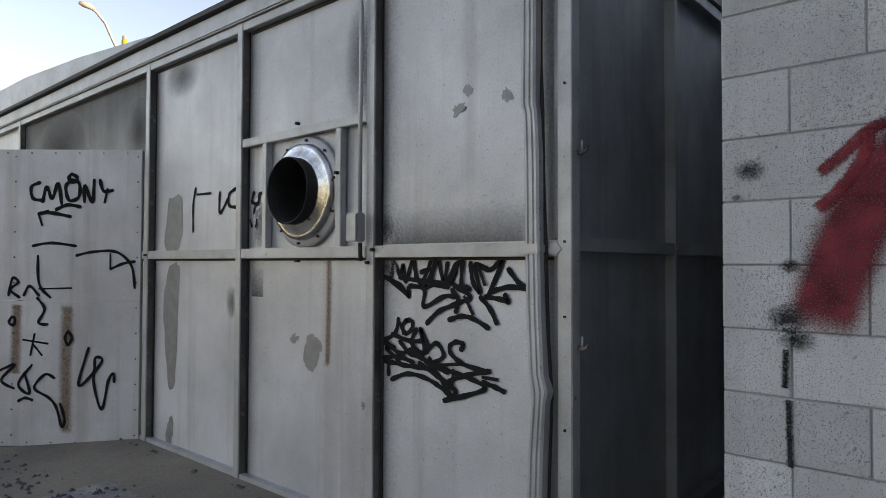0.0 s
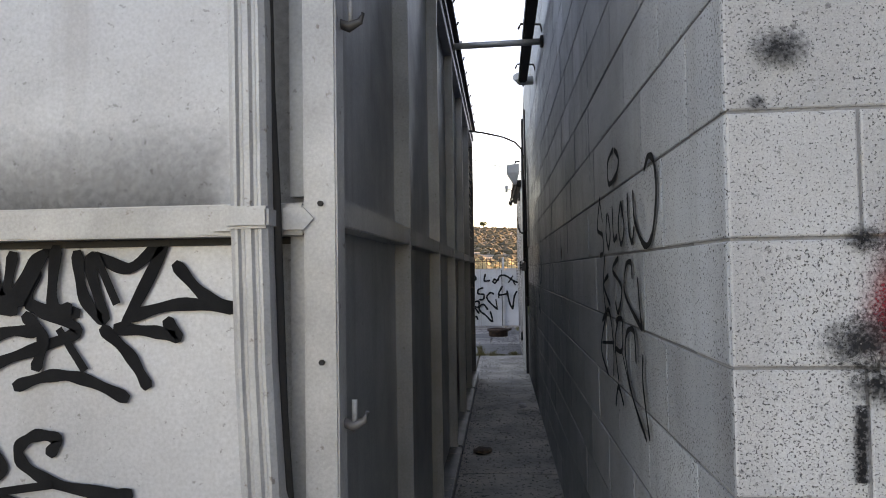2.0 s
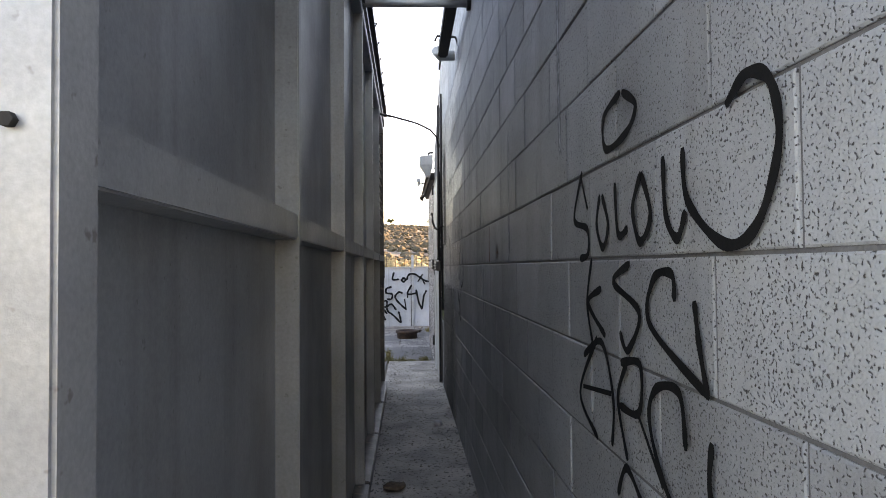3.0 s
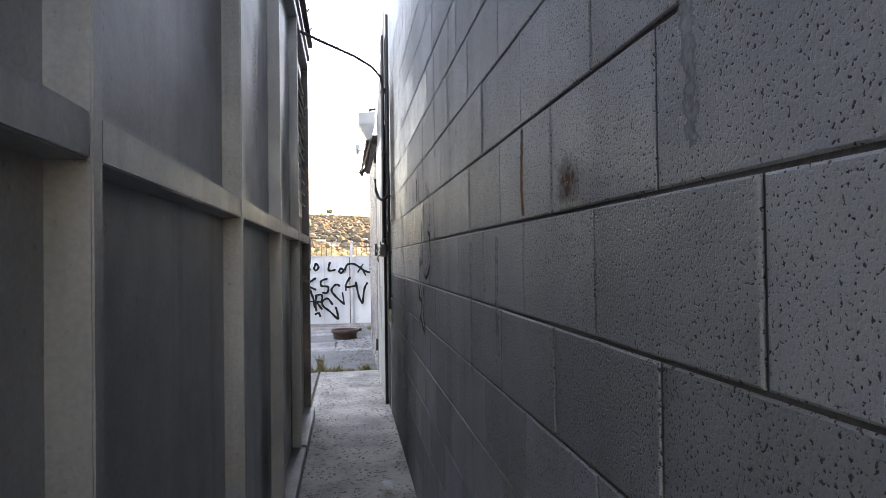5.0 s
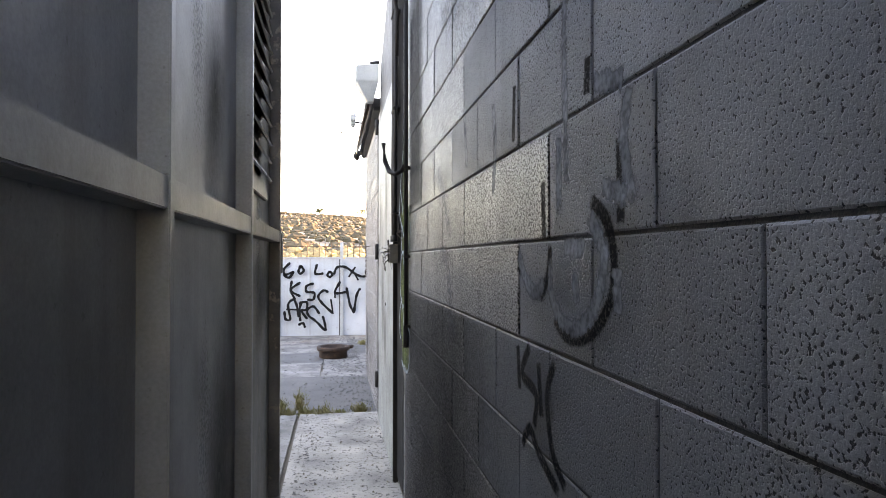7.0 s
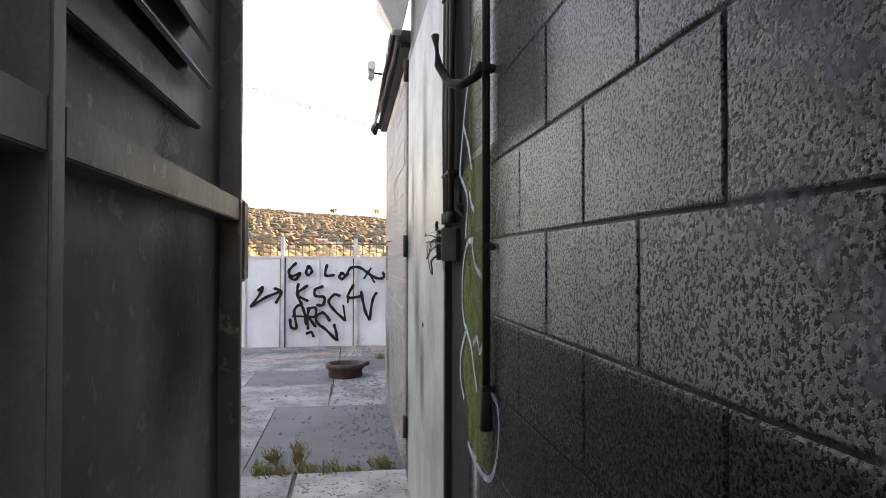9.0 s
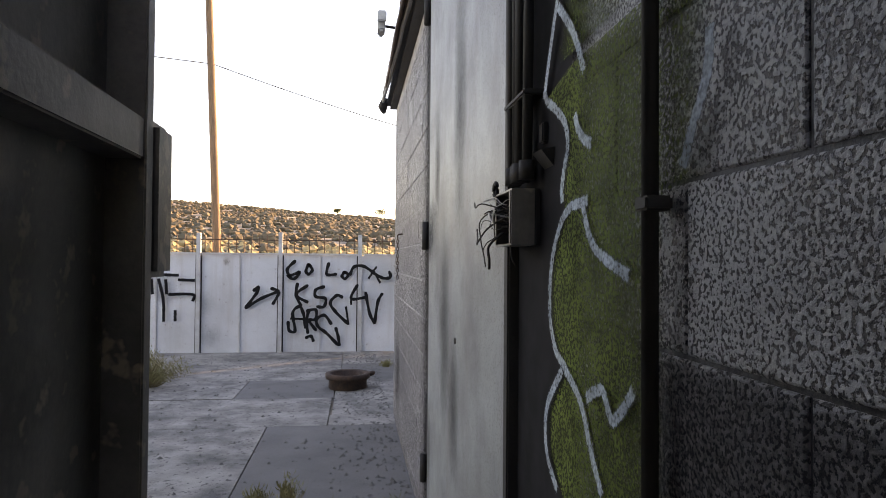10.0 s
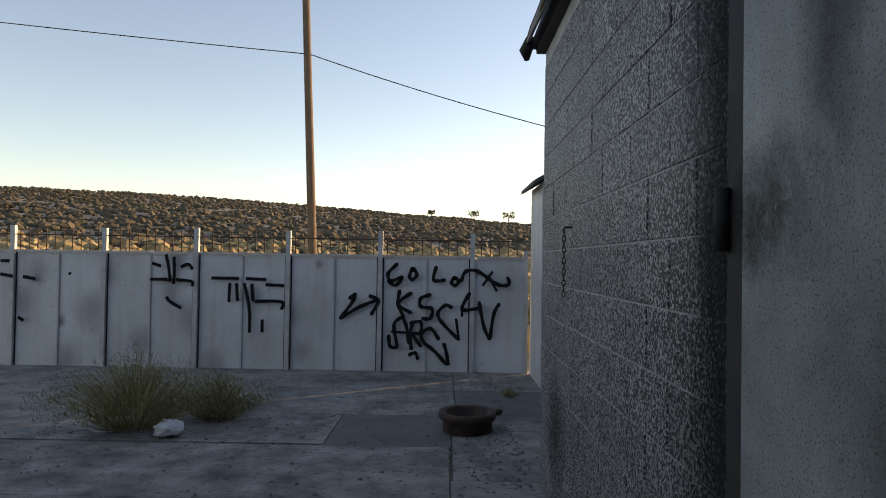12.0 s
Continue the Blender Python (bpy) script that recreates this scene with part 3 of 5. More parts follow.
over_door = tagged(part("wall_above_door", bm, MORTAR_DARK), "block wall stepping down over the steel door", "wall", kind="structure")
# unseen mass, added only to shade the yard and the booth front
wall("wall_back", "added unseen building mass that keeps the sun off the yard", 4.8, 30.0, -12.0, 19.0, 7.0, MORTAR)
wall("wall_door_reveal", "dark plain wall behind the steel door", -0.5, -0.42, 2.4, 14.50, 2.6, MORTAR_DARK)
tagged(part("roof", box(-0.72, 12, 2.2, 10.05, WALL_TOP, WALL_TOP + 0.12, 0.02), ROOFING), "flat dark roof of the block building", "roof", kind="structure")
tagged(part("roof", box(-0.79, 12, 11.86, 14.76, 2.745, 2.86, 0.03), ROOFING), "dark roof edge of the lower block building", "roof", kind="structure")

# ---- steel booth ----
booth = thing("steel_booth", (-5, 6, -0.05), "large silver-painted sheet steel paint booth with angle-iron frame", "steel booth")
booth.location = (0, 0, 0)
FX = [-1.43, -2.65, -3.98, -5.37, -8.66, -12.0]                   # front posts
SY = [2.46, 3.588, 4.80, 6.017, 7.231, 8.445, 9.67]                   # side posts
TOP = 3.08
for a, b in zip(FX, FX[1:]):
    for z0, z1 in ((0.0, 1.46), (1.52, TOP)):
        if z0 > 1 and a == -2.65:     # this panel is cut out for the exhaust
            bm = box(b, a, 2.485, 2.50, 2.06, z1)
            box(b, a, 2.485, 2.50, z0, 1.67, 0, bm)
            box(b, -3.48, 2.485, 2.50, 1.67, 2.06, 0, bm)
            box(-3.09, a, 2.485, 2.50, 1.67, 2.06, 0, bm)
            part("panel", bm, STEEL, booth)
            continue
        part("panel", box(b, a, 2.485, 2.50, z0, z1), STEEL, booth)
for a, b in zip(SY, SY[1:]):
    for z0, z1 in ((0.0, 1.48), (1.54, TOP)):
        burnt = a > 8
        part("panel", box(-1.50, -1.462, a, b, z0, z1), STEEL_DARK if burnt else STEEL_SIDE, booth,
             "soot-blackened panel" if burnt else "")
for x in FX[1:]:
    part("post", box(x - 0.032, x + 0.032, 2.425, 2.488, -0.08, TOP, 0.003), STEEL_FRAME, booth)
# dark open gaps along the right of the front posts
for x in FX[1:5]:
    part("seam", box(x + 0.033, x + 0.055, 2.476, 2.4835, 0.0, 1.455), DARK, booth, "dark strip, an open joint beside posts, painted shade under rails")
    part("seam", box(x + 0.033, x + 0.045, 2.476, 2.4835, 1.525, TOP - 0.062), DARK, booth, "dark strip, an open joint beside posts, painted shade under rails")
# dark sheets put the shade on the posts' right sides into the colour
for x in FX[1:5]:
    part("post_return", box(x + 0.0325, x + 0.037, 2.432, 2.4835, 0.002, 1.455), STEEL_DARK, booth, "inner face of the angle iron, darkened for its shade")
    part("post_return", box(x + 0.0325, x + 0.037, 2.432, 2.4835, 1.525, TOP - 0.065), STEEL_DARK, booth, "inner face of the angle iron, darkened for its shade")
# black strips paint the shade line below the mid and top rails
for a, b in zip(FX, FX[1:5]):
    part("seam", box(b + 0.06, a - 0.035, 2.478, 2.4838, 1.442, 1.4575), DARK, booth, "dark strip, an open joint beside posts, painted shade under rails")
    part("seam", box(b + 0.06, a - 0.035, 2.478, 2.4838, TOP - 0.082, TOP - 0.0605), DARK, booth, "dark strip, an open joint beside posts, painted shade under rails")
part("corner_post", box(-1.462, -1.392, 2.425, 2.495, -0.08, TOP, 0.004), STEEL_FRAME, booth)
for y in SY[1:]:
    part("post", box(-1.485, -1.402, y - 0.006, y + 0.030, -0.03, TOP, 0.003), STEEL_DARK if y > 8.5 else STEEL_SIDE, booth)
for a, b in zip(FX, FX[1:]):
    part("rail", box(b + 0.033, a - 0.033, 2.428, 2.486, 1.458, 1.522, 0.003), STEEL_FRAME, booth)
    part("sill", box(b + 0.033, a - 0.033, 2.43, 2.50, -0.10, 0.0, 0.004), STEEL_FRAME, booth)
    part("top_rail", box(b + 0.033, a - 0.033, 2.428, 2.486, TOP - 0.06, TOP - 0.002, 0.003), STEEL_FRAME, booth)
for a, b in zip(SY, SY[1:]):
    part("rail", box(-1.482, -1.405, a + 0.036, b - 0.008, 1.480, 1.544, 0.003), STEEL_DARK if a > 8 else STEEL_SIDE, booth)
    part("sill", box(-1.482, -1.37, a + 0.036, b - 0.008, -0.03, 0.07, 0.006), STEEL_DARK, booth)
    part("top_rail", box(-1.482, -1.40, a + 0.036, b - 0.008, TOP - 0.07, TOP - 0.002, 0.003), STEEL_FRAME, booth)
part("back_panel", box(-12.0, -1.50, 9.675, 9.705, -0.05, TOP), STEEL_DARK, booth)
part("far_panel", box(-12.03, -12.0, 2.5, 9.67, -0.05, TOP), STEEL_DARK, booth)
part("fascia", box(-12.05, -1.385, 2.40, 2.50, TOP + 0.002, TOP + 0.13, 0.01), STEEL_FRAME, booth)
part("fascia", box(-1.50, -1.385, 2.505, 9.72, TOP + 0.002, TOP + 0.07, 0.01), STEEL_DARK, booth)
bm = box(-12.08, -1.36, 2.36, 9.74, TOP + 0.135, TOP + 0.17)
part("roof_edge", bm, ROOFING, booth)
bm = bmesh.new()
q = [bm.verts.new(c) for c in ((-12.0, 2.6, 3.26), (-1.6, 2.6, 3.26), (-1.6, 9.6, 3.26), (-12.0, 9.6, 3.26), (-5.6, 4.6, 3.9), (-3.4, 4.6, 3.9), (-3.4, 7.4, 3.9), (-5.6, 7.4, 3.9))]
for f in ((0, 1, 5, 4), (1, 2, 6, 5), (2, 3, 7, 6), (3, 0, 4, 7), (4, 5, 6, 7), (3, 2, 1, 0)):
    bm.faces.new([q[i] for i in f])
b = bmesh.new()
prof = ((-5.2, 3.255, 3.26), (-6.7, 3.255, 3.40), (-8.3, 3.255, 3.50), (-12.05, 3.255, 3.54))
cols = [[b.verts.new((x, y, z)) for y, z in ((2.37, z0), (2.37, z1), (3.1, z1 + 0.05), (3.1, z0))] for x, z0, z1 in prof]
for p, q in zip(cols, cols[1:]):
    for k in range(4):
        b.faces.new((p[k], p[(k + 1) % 4], q[(k + 1) % 4], q[k]))
b.faces.new(cols[0]), b.faces.new(cols[-1][::-1])
bmesh.ops.recalc_face_normals(b, faces=b.faces)
part("roof_flashing", b, STEEL_FRAME, booth, "bent grey sheet metal flashing")
part("roof_hood", bm, STEEL_FRAME, booth, "shallow dull grey sheet metal roof")

# ---- gate and fence at the end of the yard ----
GY, GZ, GT = 19.28, -0.17, 1.385
fence = thing("metal_gate", (-4, GY, GZ), "pale grey sheet metal gate with picket top and black graffiti", "gate")
fence.location = (0, 0, 0)
posts = [-0.985 - 1.257 * k for k in range(9)]
part("panel", box(-0.985, -0.29, GY, GY + 0.012, GZ, GT), GATE, fence)
for i, x in enumerate(posts):
    part("post", box(x - 0.032, x + 0.032, GY - 0.05, GY + 0.012, GZ - 0.02, 1.73 + 0.02 * (i % 2), 0.004), GATE_FRAME, fence)
    if i + 1 < len(posts):
        xm = (x + posts[i + 1]) / 2
        part("panel", box(xm + 0.003, x - 0.034, GY, GY + 0.012, GZ, GT), GATE, fence)
        part("panel", box(posts[i + 1] + 0.034, xm - 0.003, GY, GY + 0.012, GZ, GT), GATE, fence)
        # dark strips drawn in for the shadowed gap along each gate post
        for e in (x - 0.040, posts[i + 1] + 0.040):
            part("edge_strip", box(e - 0.010, e + 0.010, GY - 0.006, GY - 0.001, GZ, GT), DARK, fence)
        part("seam_bar", box(xm - 0.012, xm + 0.012, GY - 0.022, GY - 0.002, GZ, GT, 0.003), GATE_FRAME, fence)
        part("top_bar", box(posts[i + 1] + 0.034, x - 0.034, GY - 0.03, GY - 0.003, GT, GT + 0.035, 0.003), GATE_FRAME, fence)
        part("picket_bar", box(posts[i + 1] + 0.034, x - 0.034, GY - 0.016, GY - 0.004, GT + 0.235, GT + 0.25), RUST, fence)
        for k in range(10):
            px = posts[i + 1] + 0.034 + (k + 0.5) * (1.257 - 0.068) / 10
            part("picket", tube([(px, GY - 0.01, GT + 0.036), (px, GY - 0.01, GT + 0.33)], 0.007, 5), RUST, fence)
part("post", box(-0.29, -0.23, GY - 0.05, GY + 0.012, GZ - 0.02, 1.5, 0.004), GATE_FRAME, fence)
part("top_bar", box(-0.923, -0.295, GY - 0.03, GY - 0.003, GT, GT + 0.035, 0.003), GATE_FRAME, fence)
part("picket_bar", box(-0.923, -0.295, GY - 0.016, GY - 0.004, GT + 0.235, GT + 0.25), RUST, fence)
for k in range(5):
    px = -0.868 + 0.122 * k
    part("picket", tube([(px, GY - 0.01, GT + 0.036), (px, GY - 0.01, GT + 0.33)], 0.007, 5), RUST, fence)

# shed beside the gate
shed = thing("shed", (3, 20, -0.2), "white-painted metal shed with a sloping roof by the gate", "shed")
shed.location = (0, 0, 0)
bm = bmesh.new()
q = [bm.verts.new(c) for c in ((-0.2, 18.2, -0.25), (8, 18.2, -0.25), (8, 18.2, 3.2), (1.6, 18.2, 3.4), (-0.2, 18.2, 2.32),
                               (-0.2, 19.22, -0.2), (8, 19.22, -0.2), (8, 19.22, 3.2), (1.6, 19.22, 3.4), (-0.2, 19.22, 2.32))]
for f in ((0, 1, 2, 3, 4), (9, 8, 7, 6, 5), (0, 4, 9, 5), (1, 6, 7, 2), (0, 5, 6, 1)):
    bm.faces.new([q[i] for i in f])
bmesh.ops.recalc_face_normals(bm, faces=bm.faces)
part("shed_wall", bm, GATE, shed)
bm = bmesh.new()
q = [bm.verts.new(c) for c in ((-0.33, 18.1, 2.27), (1.6, 18.1, 3.43), (8.1, 18.1, 3.23), (-0.33, 19.3, 2.27), (1.6, 19.3, 3.43), (8.1, 19.3, 3.23))]
bm.faces.new((q[0], q[1], q[4], q[3])), bm.faces.new((q[1], q[2], q[5], q[4]))
g = bmesh.ops.extrude_face_region(bm, geom=bm.faces[:])
for v in g["geom"]:
    if isinstance(v, bmesh.types.BMVert):
        v.co.z += 0.05
part("shed_roof", bm, ROOFING, shed)

# steel door in the alley wall
door = thing("door_1", (-0.68, 10.1, 0), "tall pale grey steel door with dirty speckled paint, closed", "door", kind="structure")
door.location = (0, 0, 0)
part("leaf", box(-0.72, -0.69, 10.155, 11.765, -0.04, 2.60, 0.004), DOOR_PAINT, door)
part("jamb", box(-0.735, -0.69, 10.062, 10.10, -0.08, 2.61, 0.004), DARK, door)
part("jamb", box(-0.73, -0.69, 10.103, 10.15, -0.08, 2.61, 0.006), DOOR_PAINT, door)
part("jamb", box(-0.715, -0.66, 11.768, 11.848, -0.10, 2.61, 0.002), DARK, door)
for z in (0.30, 1.45, 2.58):
    part("hinge", tube([(-0.73, 11.84, z - 0.07), (-0.73, 11.84, z + 0.07)], 0.017, 10), DARK, door)

# utility pole
pole = thing("utility_pole", (-4.75, 27, 0.3), "tall weathered wooden utility pole with one wire", "utility pole")
pole.location = (0, 0, 0)
part("shaft", tube([(-4.92 - 0.049 * k, 28, 0.2 + 1.1 * k) for k in range(12)], [0.125 - 0.003 * k for k in range(12)], 12), WOOD, pole)
for ex, ey, ez, sag in ((-45, 28, 11.75, 0.4), (9, 28, 3.55, 0.35)):
    part("wire", tube([(-5.17 + (ex + 5.17) * t, 28 + (ey - 28) * t, 6.93 + (ez - 6.93) * t - 4 * sag * t * (1 - t)) for t in [k / 24 for k in range(25)]], 0.014, 5), DARK, pole)

# far neighbours of the start: street lamp over the booth roof
lamp = thing("street_lamp", (-21, 24, 0), "grey street lamp with a curved arm and yellow band", "street lamp")
lamp.location = (0, 0, 0)

# ---- soft-edged spray, dirt and painted shade ----
def spray_mat(name, col, strength=1.0, scale=120.0, grain=0.5):
    """Paint whose cover thins out towards the edge (the 'cover' attribute) and breaks up into grain."""
    m = bpy.data.materials.new(name)
    m.use_nodes = True
    N, L = m.node_tree.nodes, m.node_tree.links
    b = N["Principled BSDF"]
    b.inputs["Roughness"].default_value = 0.85
    b.inputs["Specular IOR Level"].default_value = 0.12
    geo = N.new("ShaderNodeNewGeometry")
    nz = N.new("ShaderNodeTexNoise")
    nz.inputs["Scale"].default_value, nz.inputs["Detail"].default_value = scale, 3
    L.new(geo.outputs["Position"], nz.inputs["Vector"])
    n2 = N.new("ShaderNodeTexNoise")
    n2.inputs["Scale"].default_value, n2.inputs["Detail"].default_value = 14.0, 6.0
    wide = N.new("ShaderNodeMapRange")
    wide.inputs["From Min"].default_value, wide.inputs["From Max"].default_value = 0.3, 0.7
    L.new(n2.outputs["Fac"], wide.inputs["Value"])
    L.new(geo.outputs["Position"], n2.inputs["Vector"])
    mx = N.new("ShaderNodeMix")
    mx.data_type = 'RGBA'
    L.new(wide.outputs[0], mx.inputs[0])
    mx.inputs[6].default_value = (*[c * 0.55 for c in col], 1)
    mx.inputs[7].default_value = (*[min(1, c * 1.5) for c in col], 1)
    L.new(mx.outputs[2], b.inputs["Base Color"])
    at = N.new("ShaderNodeAttribute")
    at.attribute_name = "cover"
    k = N.new("ShaderNodeMath")
    k.operation = 'MULTIPLY'
    k.inputs[1].default_value = strength * 1.5
    L.new(at.outputs["Fac"], k.inputs[0])
    s = N.new("ShaderNodeMath")
    s.operation = 'SUBTRACT'
    L.new(k.outputs[0], s.inputs[0])
    q = N.new("ShaderNodeMapRange")
    q.inputs["From Min"].default_value, q.inputs["From Max"].default_value = 0.35, 0.65
    q.inputs["To Max"].default_value = grain
    L.new(nz.outputs["Fac"], q.inputs["Value"])
    L.new(q.outputs[0], s.inputs[1])
    s.use_clamp = True
    L.new(s.outputs[0], b.inputs["Alpha"])
    return m


def soft(name, cells, place, m, parent, lift=0.006):
    """Soft paint: rows of ((u, v), cover) that form one quad strip grid."""
    f, nrm = place
    verts = [f(u, v) + nrm * lift for row in cells for (u, v), _ in row]
    n = len(cells[0])
    faces = [(r * n + k, r * n + k + 1, (r + 1) * n + k + 1, (r + 1) * n + k) for r in range(len(cells) - 1) for k in range(n - 1)]
    me = bpy.data.meshes.new(name)
    me.from_pydata([tuple(v) for v in verts], [], faces)
    a = me.attributes.new("cover", 'FLOAT', 'POINT')
    for i, (_, c) in enumerate(c2 for row in cells for c2 in row):
        a.data[i].value = c
    me.materials.append(m)
    o = new(name, me)
    o.parent = parent
    return o


def soft_stroke(line, width, hard=0.6, fade=1):
    if len(line) == 2:
        a, b = Vector(line[0]), Vector(line[1])
        line = [a, a.lerp(b, 0.3), a.lerp(b, 0.7), b]
    pts = spline(line)
    n = len(pts)
    rows = []
    for i, p in enumerate(pts):
        d = (pts[min(i + 1, n - 1)] - pts[max(i - 1, 0)]).normalized()
        s = Vector((-d.y, d.x)) * width / 2
        end = min(1.0, i / fade, (n - 1 - i) / fade)
        rows.append([(p + s, 0.0), (p + s * hard, end), (p, end), (p - s * hard, end), (p - s, 0.0)])
    return rows


def soft_disc(c, ru, rv, peak=1.0):
    c = Vector(c)
    return [[(c + Vector((math.cos(a) * ru * r, math.sin(a) * rv * r)), peak * (1 - r) ** 0.8) for a in [2 * math.pi * k / 24 for k in range(25)]]
            for r in (0.02, 0.25, 0.5, 0.75, 1.0)]


S_RED = spray_mat("dark_red_spray", (0.19, 0.026, 0.034), 0.78, 200, 0.6)
S_BLACK = spray_mat("thin_black_spray", (0.02, 0.02, 0.022), 0.8, 170)
S_WHITE = spray_mat("pale_spray", (0.42, 0.46, 0.49), 0.75, 90, 0.6)
# covers soot and dirt marks, and the painted shade along the booth posts
S_SOOT_SHADE = spray_mat("soot_shade_stain", (0.035, 0.033, 0.032), 0.42, 60, 0.12)
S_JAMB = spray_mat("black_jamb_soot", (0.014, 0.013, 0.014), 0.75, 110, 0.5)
S_RUST = spray_mat("brown_rust_stain", (0.22, 0.12, 0.06), 0.45, 60, 0.2)
S_RUST_BOLD = spray_mat("strong_brown_rust", (0.20, 0.085, 0.04), 0.8, 70, 0.5)
S_GREEN = spray_mat("green_spray", (0.085, 0.115, 0.033), 0.85, 150, 1.0)
S_TAR = spray_mat("black_paint_cover", (0.010, 0.010, 0.012), 1.0, 60)

def paint_lines(name, lines, width, place, parent, label, lift):
    for i, line in enumerate(lines):
        part(name, strokes([line], width, place, lift + 0.0003 * i), SPRAY, parent, label)


# block wall end
for i, (line, w) in enumerate(zip(RED, (0.25, 0.05, 0.05))):
    soft("red_spray_mark", soft_stroke(line, w, 0.5, 6 if w > 0.1 else 2), ON_END, S_RED, end_wall, 0.005 + i * 0.001)
for p, r in zip(SMUDGES[0], (0.045, 0.06, 0.05, 0.03, 0.015)):
    soft("black_smudge", soft_disc(p, r * 1.3, r), ON_END, S_BLACK, end_wall, 0.009)
for line in SMUDGES[1:]:
    soft("black_drip", soft_stroke(line, 0.03, 0.3), ON_END, S_BLACK, end_wall, 0.009)
# alley wall writing
paint_lines("graffiti_word", TAG_ALLEY, 0.017, ON_SIDE, alley_wall, "thin black spray-painted letters", 0.005)
paint_lines("graffiti_letters", TAG_ALLEY_LOW, 0.016, ON_SIDE, alley_wall, "thin black spray-painted letters", 0.005)
for i, line in enumerate(MARK_BLACK):
    soft("faded_black_mark", soft_stroke(line, 0.034, 0.5, 2), ON_SIDE, S_BLACK, alley_wall, 0.006 + 0.0005 * i)
for i, line in enumerate(MARK_WHITE):
    soft("faded_white_mark", soft_stroke(line, 0.05, 0.35, 3), ON_SIDE, S_WHITE, alley_wall, 0.010 + 0.0005 * i)
soft("rust_streak", soft_stroke([(5.22, 1.62), (5.23, 1.50), (5.22, 1.43)], 0.03, 0.4), ON_SIDE, S_RUST_BOLD, alley_wall)
soft("rust_patch", soft_disc((4.94, 1.47), 0.075, 0.06), ON_SIDE, S_RUST_BOLD, alley_wall)
for u, v, h in ((5.78, 1.2, 0.4), (5.44, 1.25, 0.3), (4.53, 1.7, 0.5), (3.65, 2.0, 0.6), (6.14, 1.9, 0.6), (6.53, 2.0, 0.5), (6.95, 1.75, 0.5)):
    soft("pale_run", soft_stroke([(u, v + h / 2), (u + 0.01, v), (u, v - h / 2)], 0.05, 0.2), ON_SIDE, S_WHITE, alley_wall, 0.0125)
ON_YARD = (lambda u, v: Vector((-0.705, u, v)), Vector((-1, 0, 0)))
ON_LEAF = (lambda u, v: Vector((-0.72, u, v)), Vector((-1, 0, 0)))
for u, v, ru, rv in ((11.93, 1.40, 0.12, 0.25), (11.93, 0.4, 0.10, 0.25), (11.93, 2.3, 0.07, 0.3), (14.1, 0.4, 0.4, 0.4)):
    soft("black_stain", soft_disc((u, v), ru, rv), ON_YARD, S_SOOT_SHADE, far_wall, 0.006)
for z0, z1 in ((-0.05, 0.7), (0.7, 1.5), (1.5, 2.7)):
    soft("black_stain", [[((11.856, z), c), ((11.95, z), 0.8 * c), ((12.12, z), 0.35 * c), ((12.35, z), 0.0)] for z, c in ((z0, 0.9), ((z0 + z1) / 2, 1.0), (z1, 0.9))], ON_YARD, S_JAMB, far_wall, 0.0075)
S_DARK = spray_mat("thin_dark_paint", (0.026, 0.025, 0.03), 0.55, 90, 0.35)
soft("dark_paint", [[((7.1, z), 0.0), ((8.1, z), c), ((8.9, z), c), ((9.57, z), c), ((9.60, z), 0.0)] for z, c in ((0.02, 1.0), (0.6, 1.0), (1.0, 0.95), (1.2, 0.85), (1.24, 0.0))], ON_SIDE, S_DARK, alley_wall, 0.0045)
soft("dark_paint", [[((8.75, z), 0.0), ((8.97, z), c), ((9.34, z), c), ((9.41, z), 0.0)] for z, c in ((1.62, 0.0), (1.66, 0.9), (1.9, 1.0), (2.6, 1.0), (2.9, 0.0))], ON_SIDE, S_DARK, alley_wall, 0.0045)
S_CHALK = spray_mat("pale_blue_outline", (0.36, 0.43, 0.48), 0.75, 160, 0.7)
S_PALE = spray_mat("worn_pale_paint", (0.40, 0.44, 0.47), 0.5, 70, 0.8)
# green painted patch and black base by the junction box
soft("black_paint", [[((9.60, z), 0.0), ((9.72, z), 1.0), ((9.95, z), 1.0), ((10.058, z), 1.0)] for z in (0.02, 0.8, 1.6, 2.4, 3.4)], ON_SIDE, S_TAR, alley_wall, 0.005)


def green_left(z):
    """Left outline of the green letter at height z."""
    for (a, za), (b, zb) in zip(GREEN_LEFT, GREEN_LEFT[1:]):
        if za >= z >= zb:
            return a + (b - a) * (za - z) / max(za - zb, 1e-6)
    return 9.70


soft("green_paint", [[((green_left(z), z), 0.5), ((green_left(z) - 0.02, z), 1.0), ((9.50, z), 1.0), ((9.38 if z < 1.42 else 9.30, z), 0.75), ((9.33 if z < 1.42 else 9.23, z), 0.0)] for z in [0.79 + 0.022 * k for k in range(41)]], ON_SIDE, S_GREEN, alley_wall, 0.0075)
soft("green_paint", [[((9.78 - 0.25 * (z - 1.7), z), 0.0), ((9.72 - 0.25 * (z - 1.7), z), 0.8), ((9.52, z), 0.7), ((9.42, z), 0.0)] for z in (1.69, 1.75, 1.85, 1.95, 2.1)], ON_SIDE, S_GREEN, alley_wall, 0.0075)
for i, line in enumerate(PALE_LINES):
    soft("pale_outline", soft_stroke(line, 0.026, 0.55), ON_SIDE, S_CHALK, alley_wall, 0.010 + 0.0005 * i)
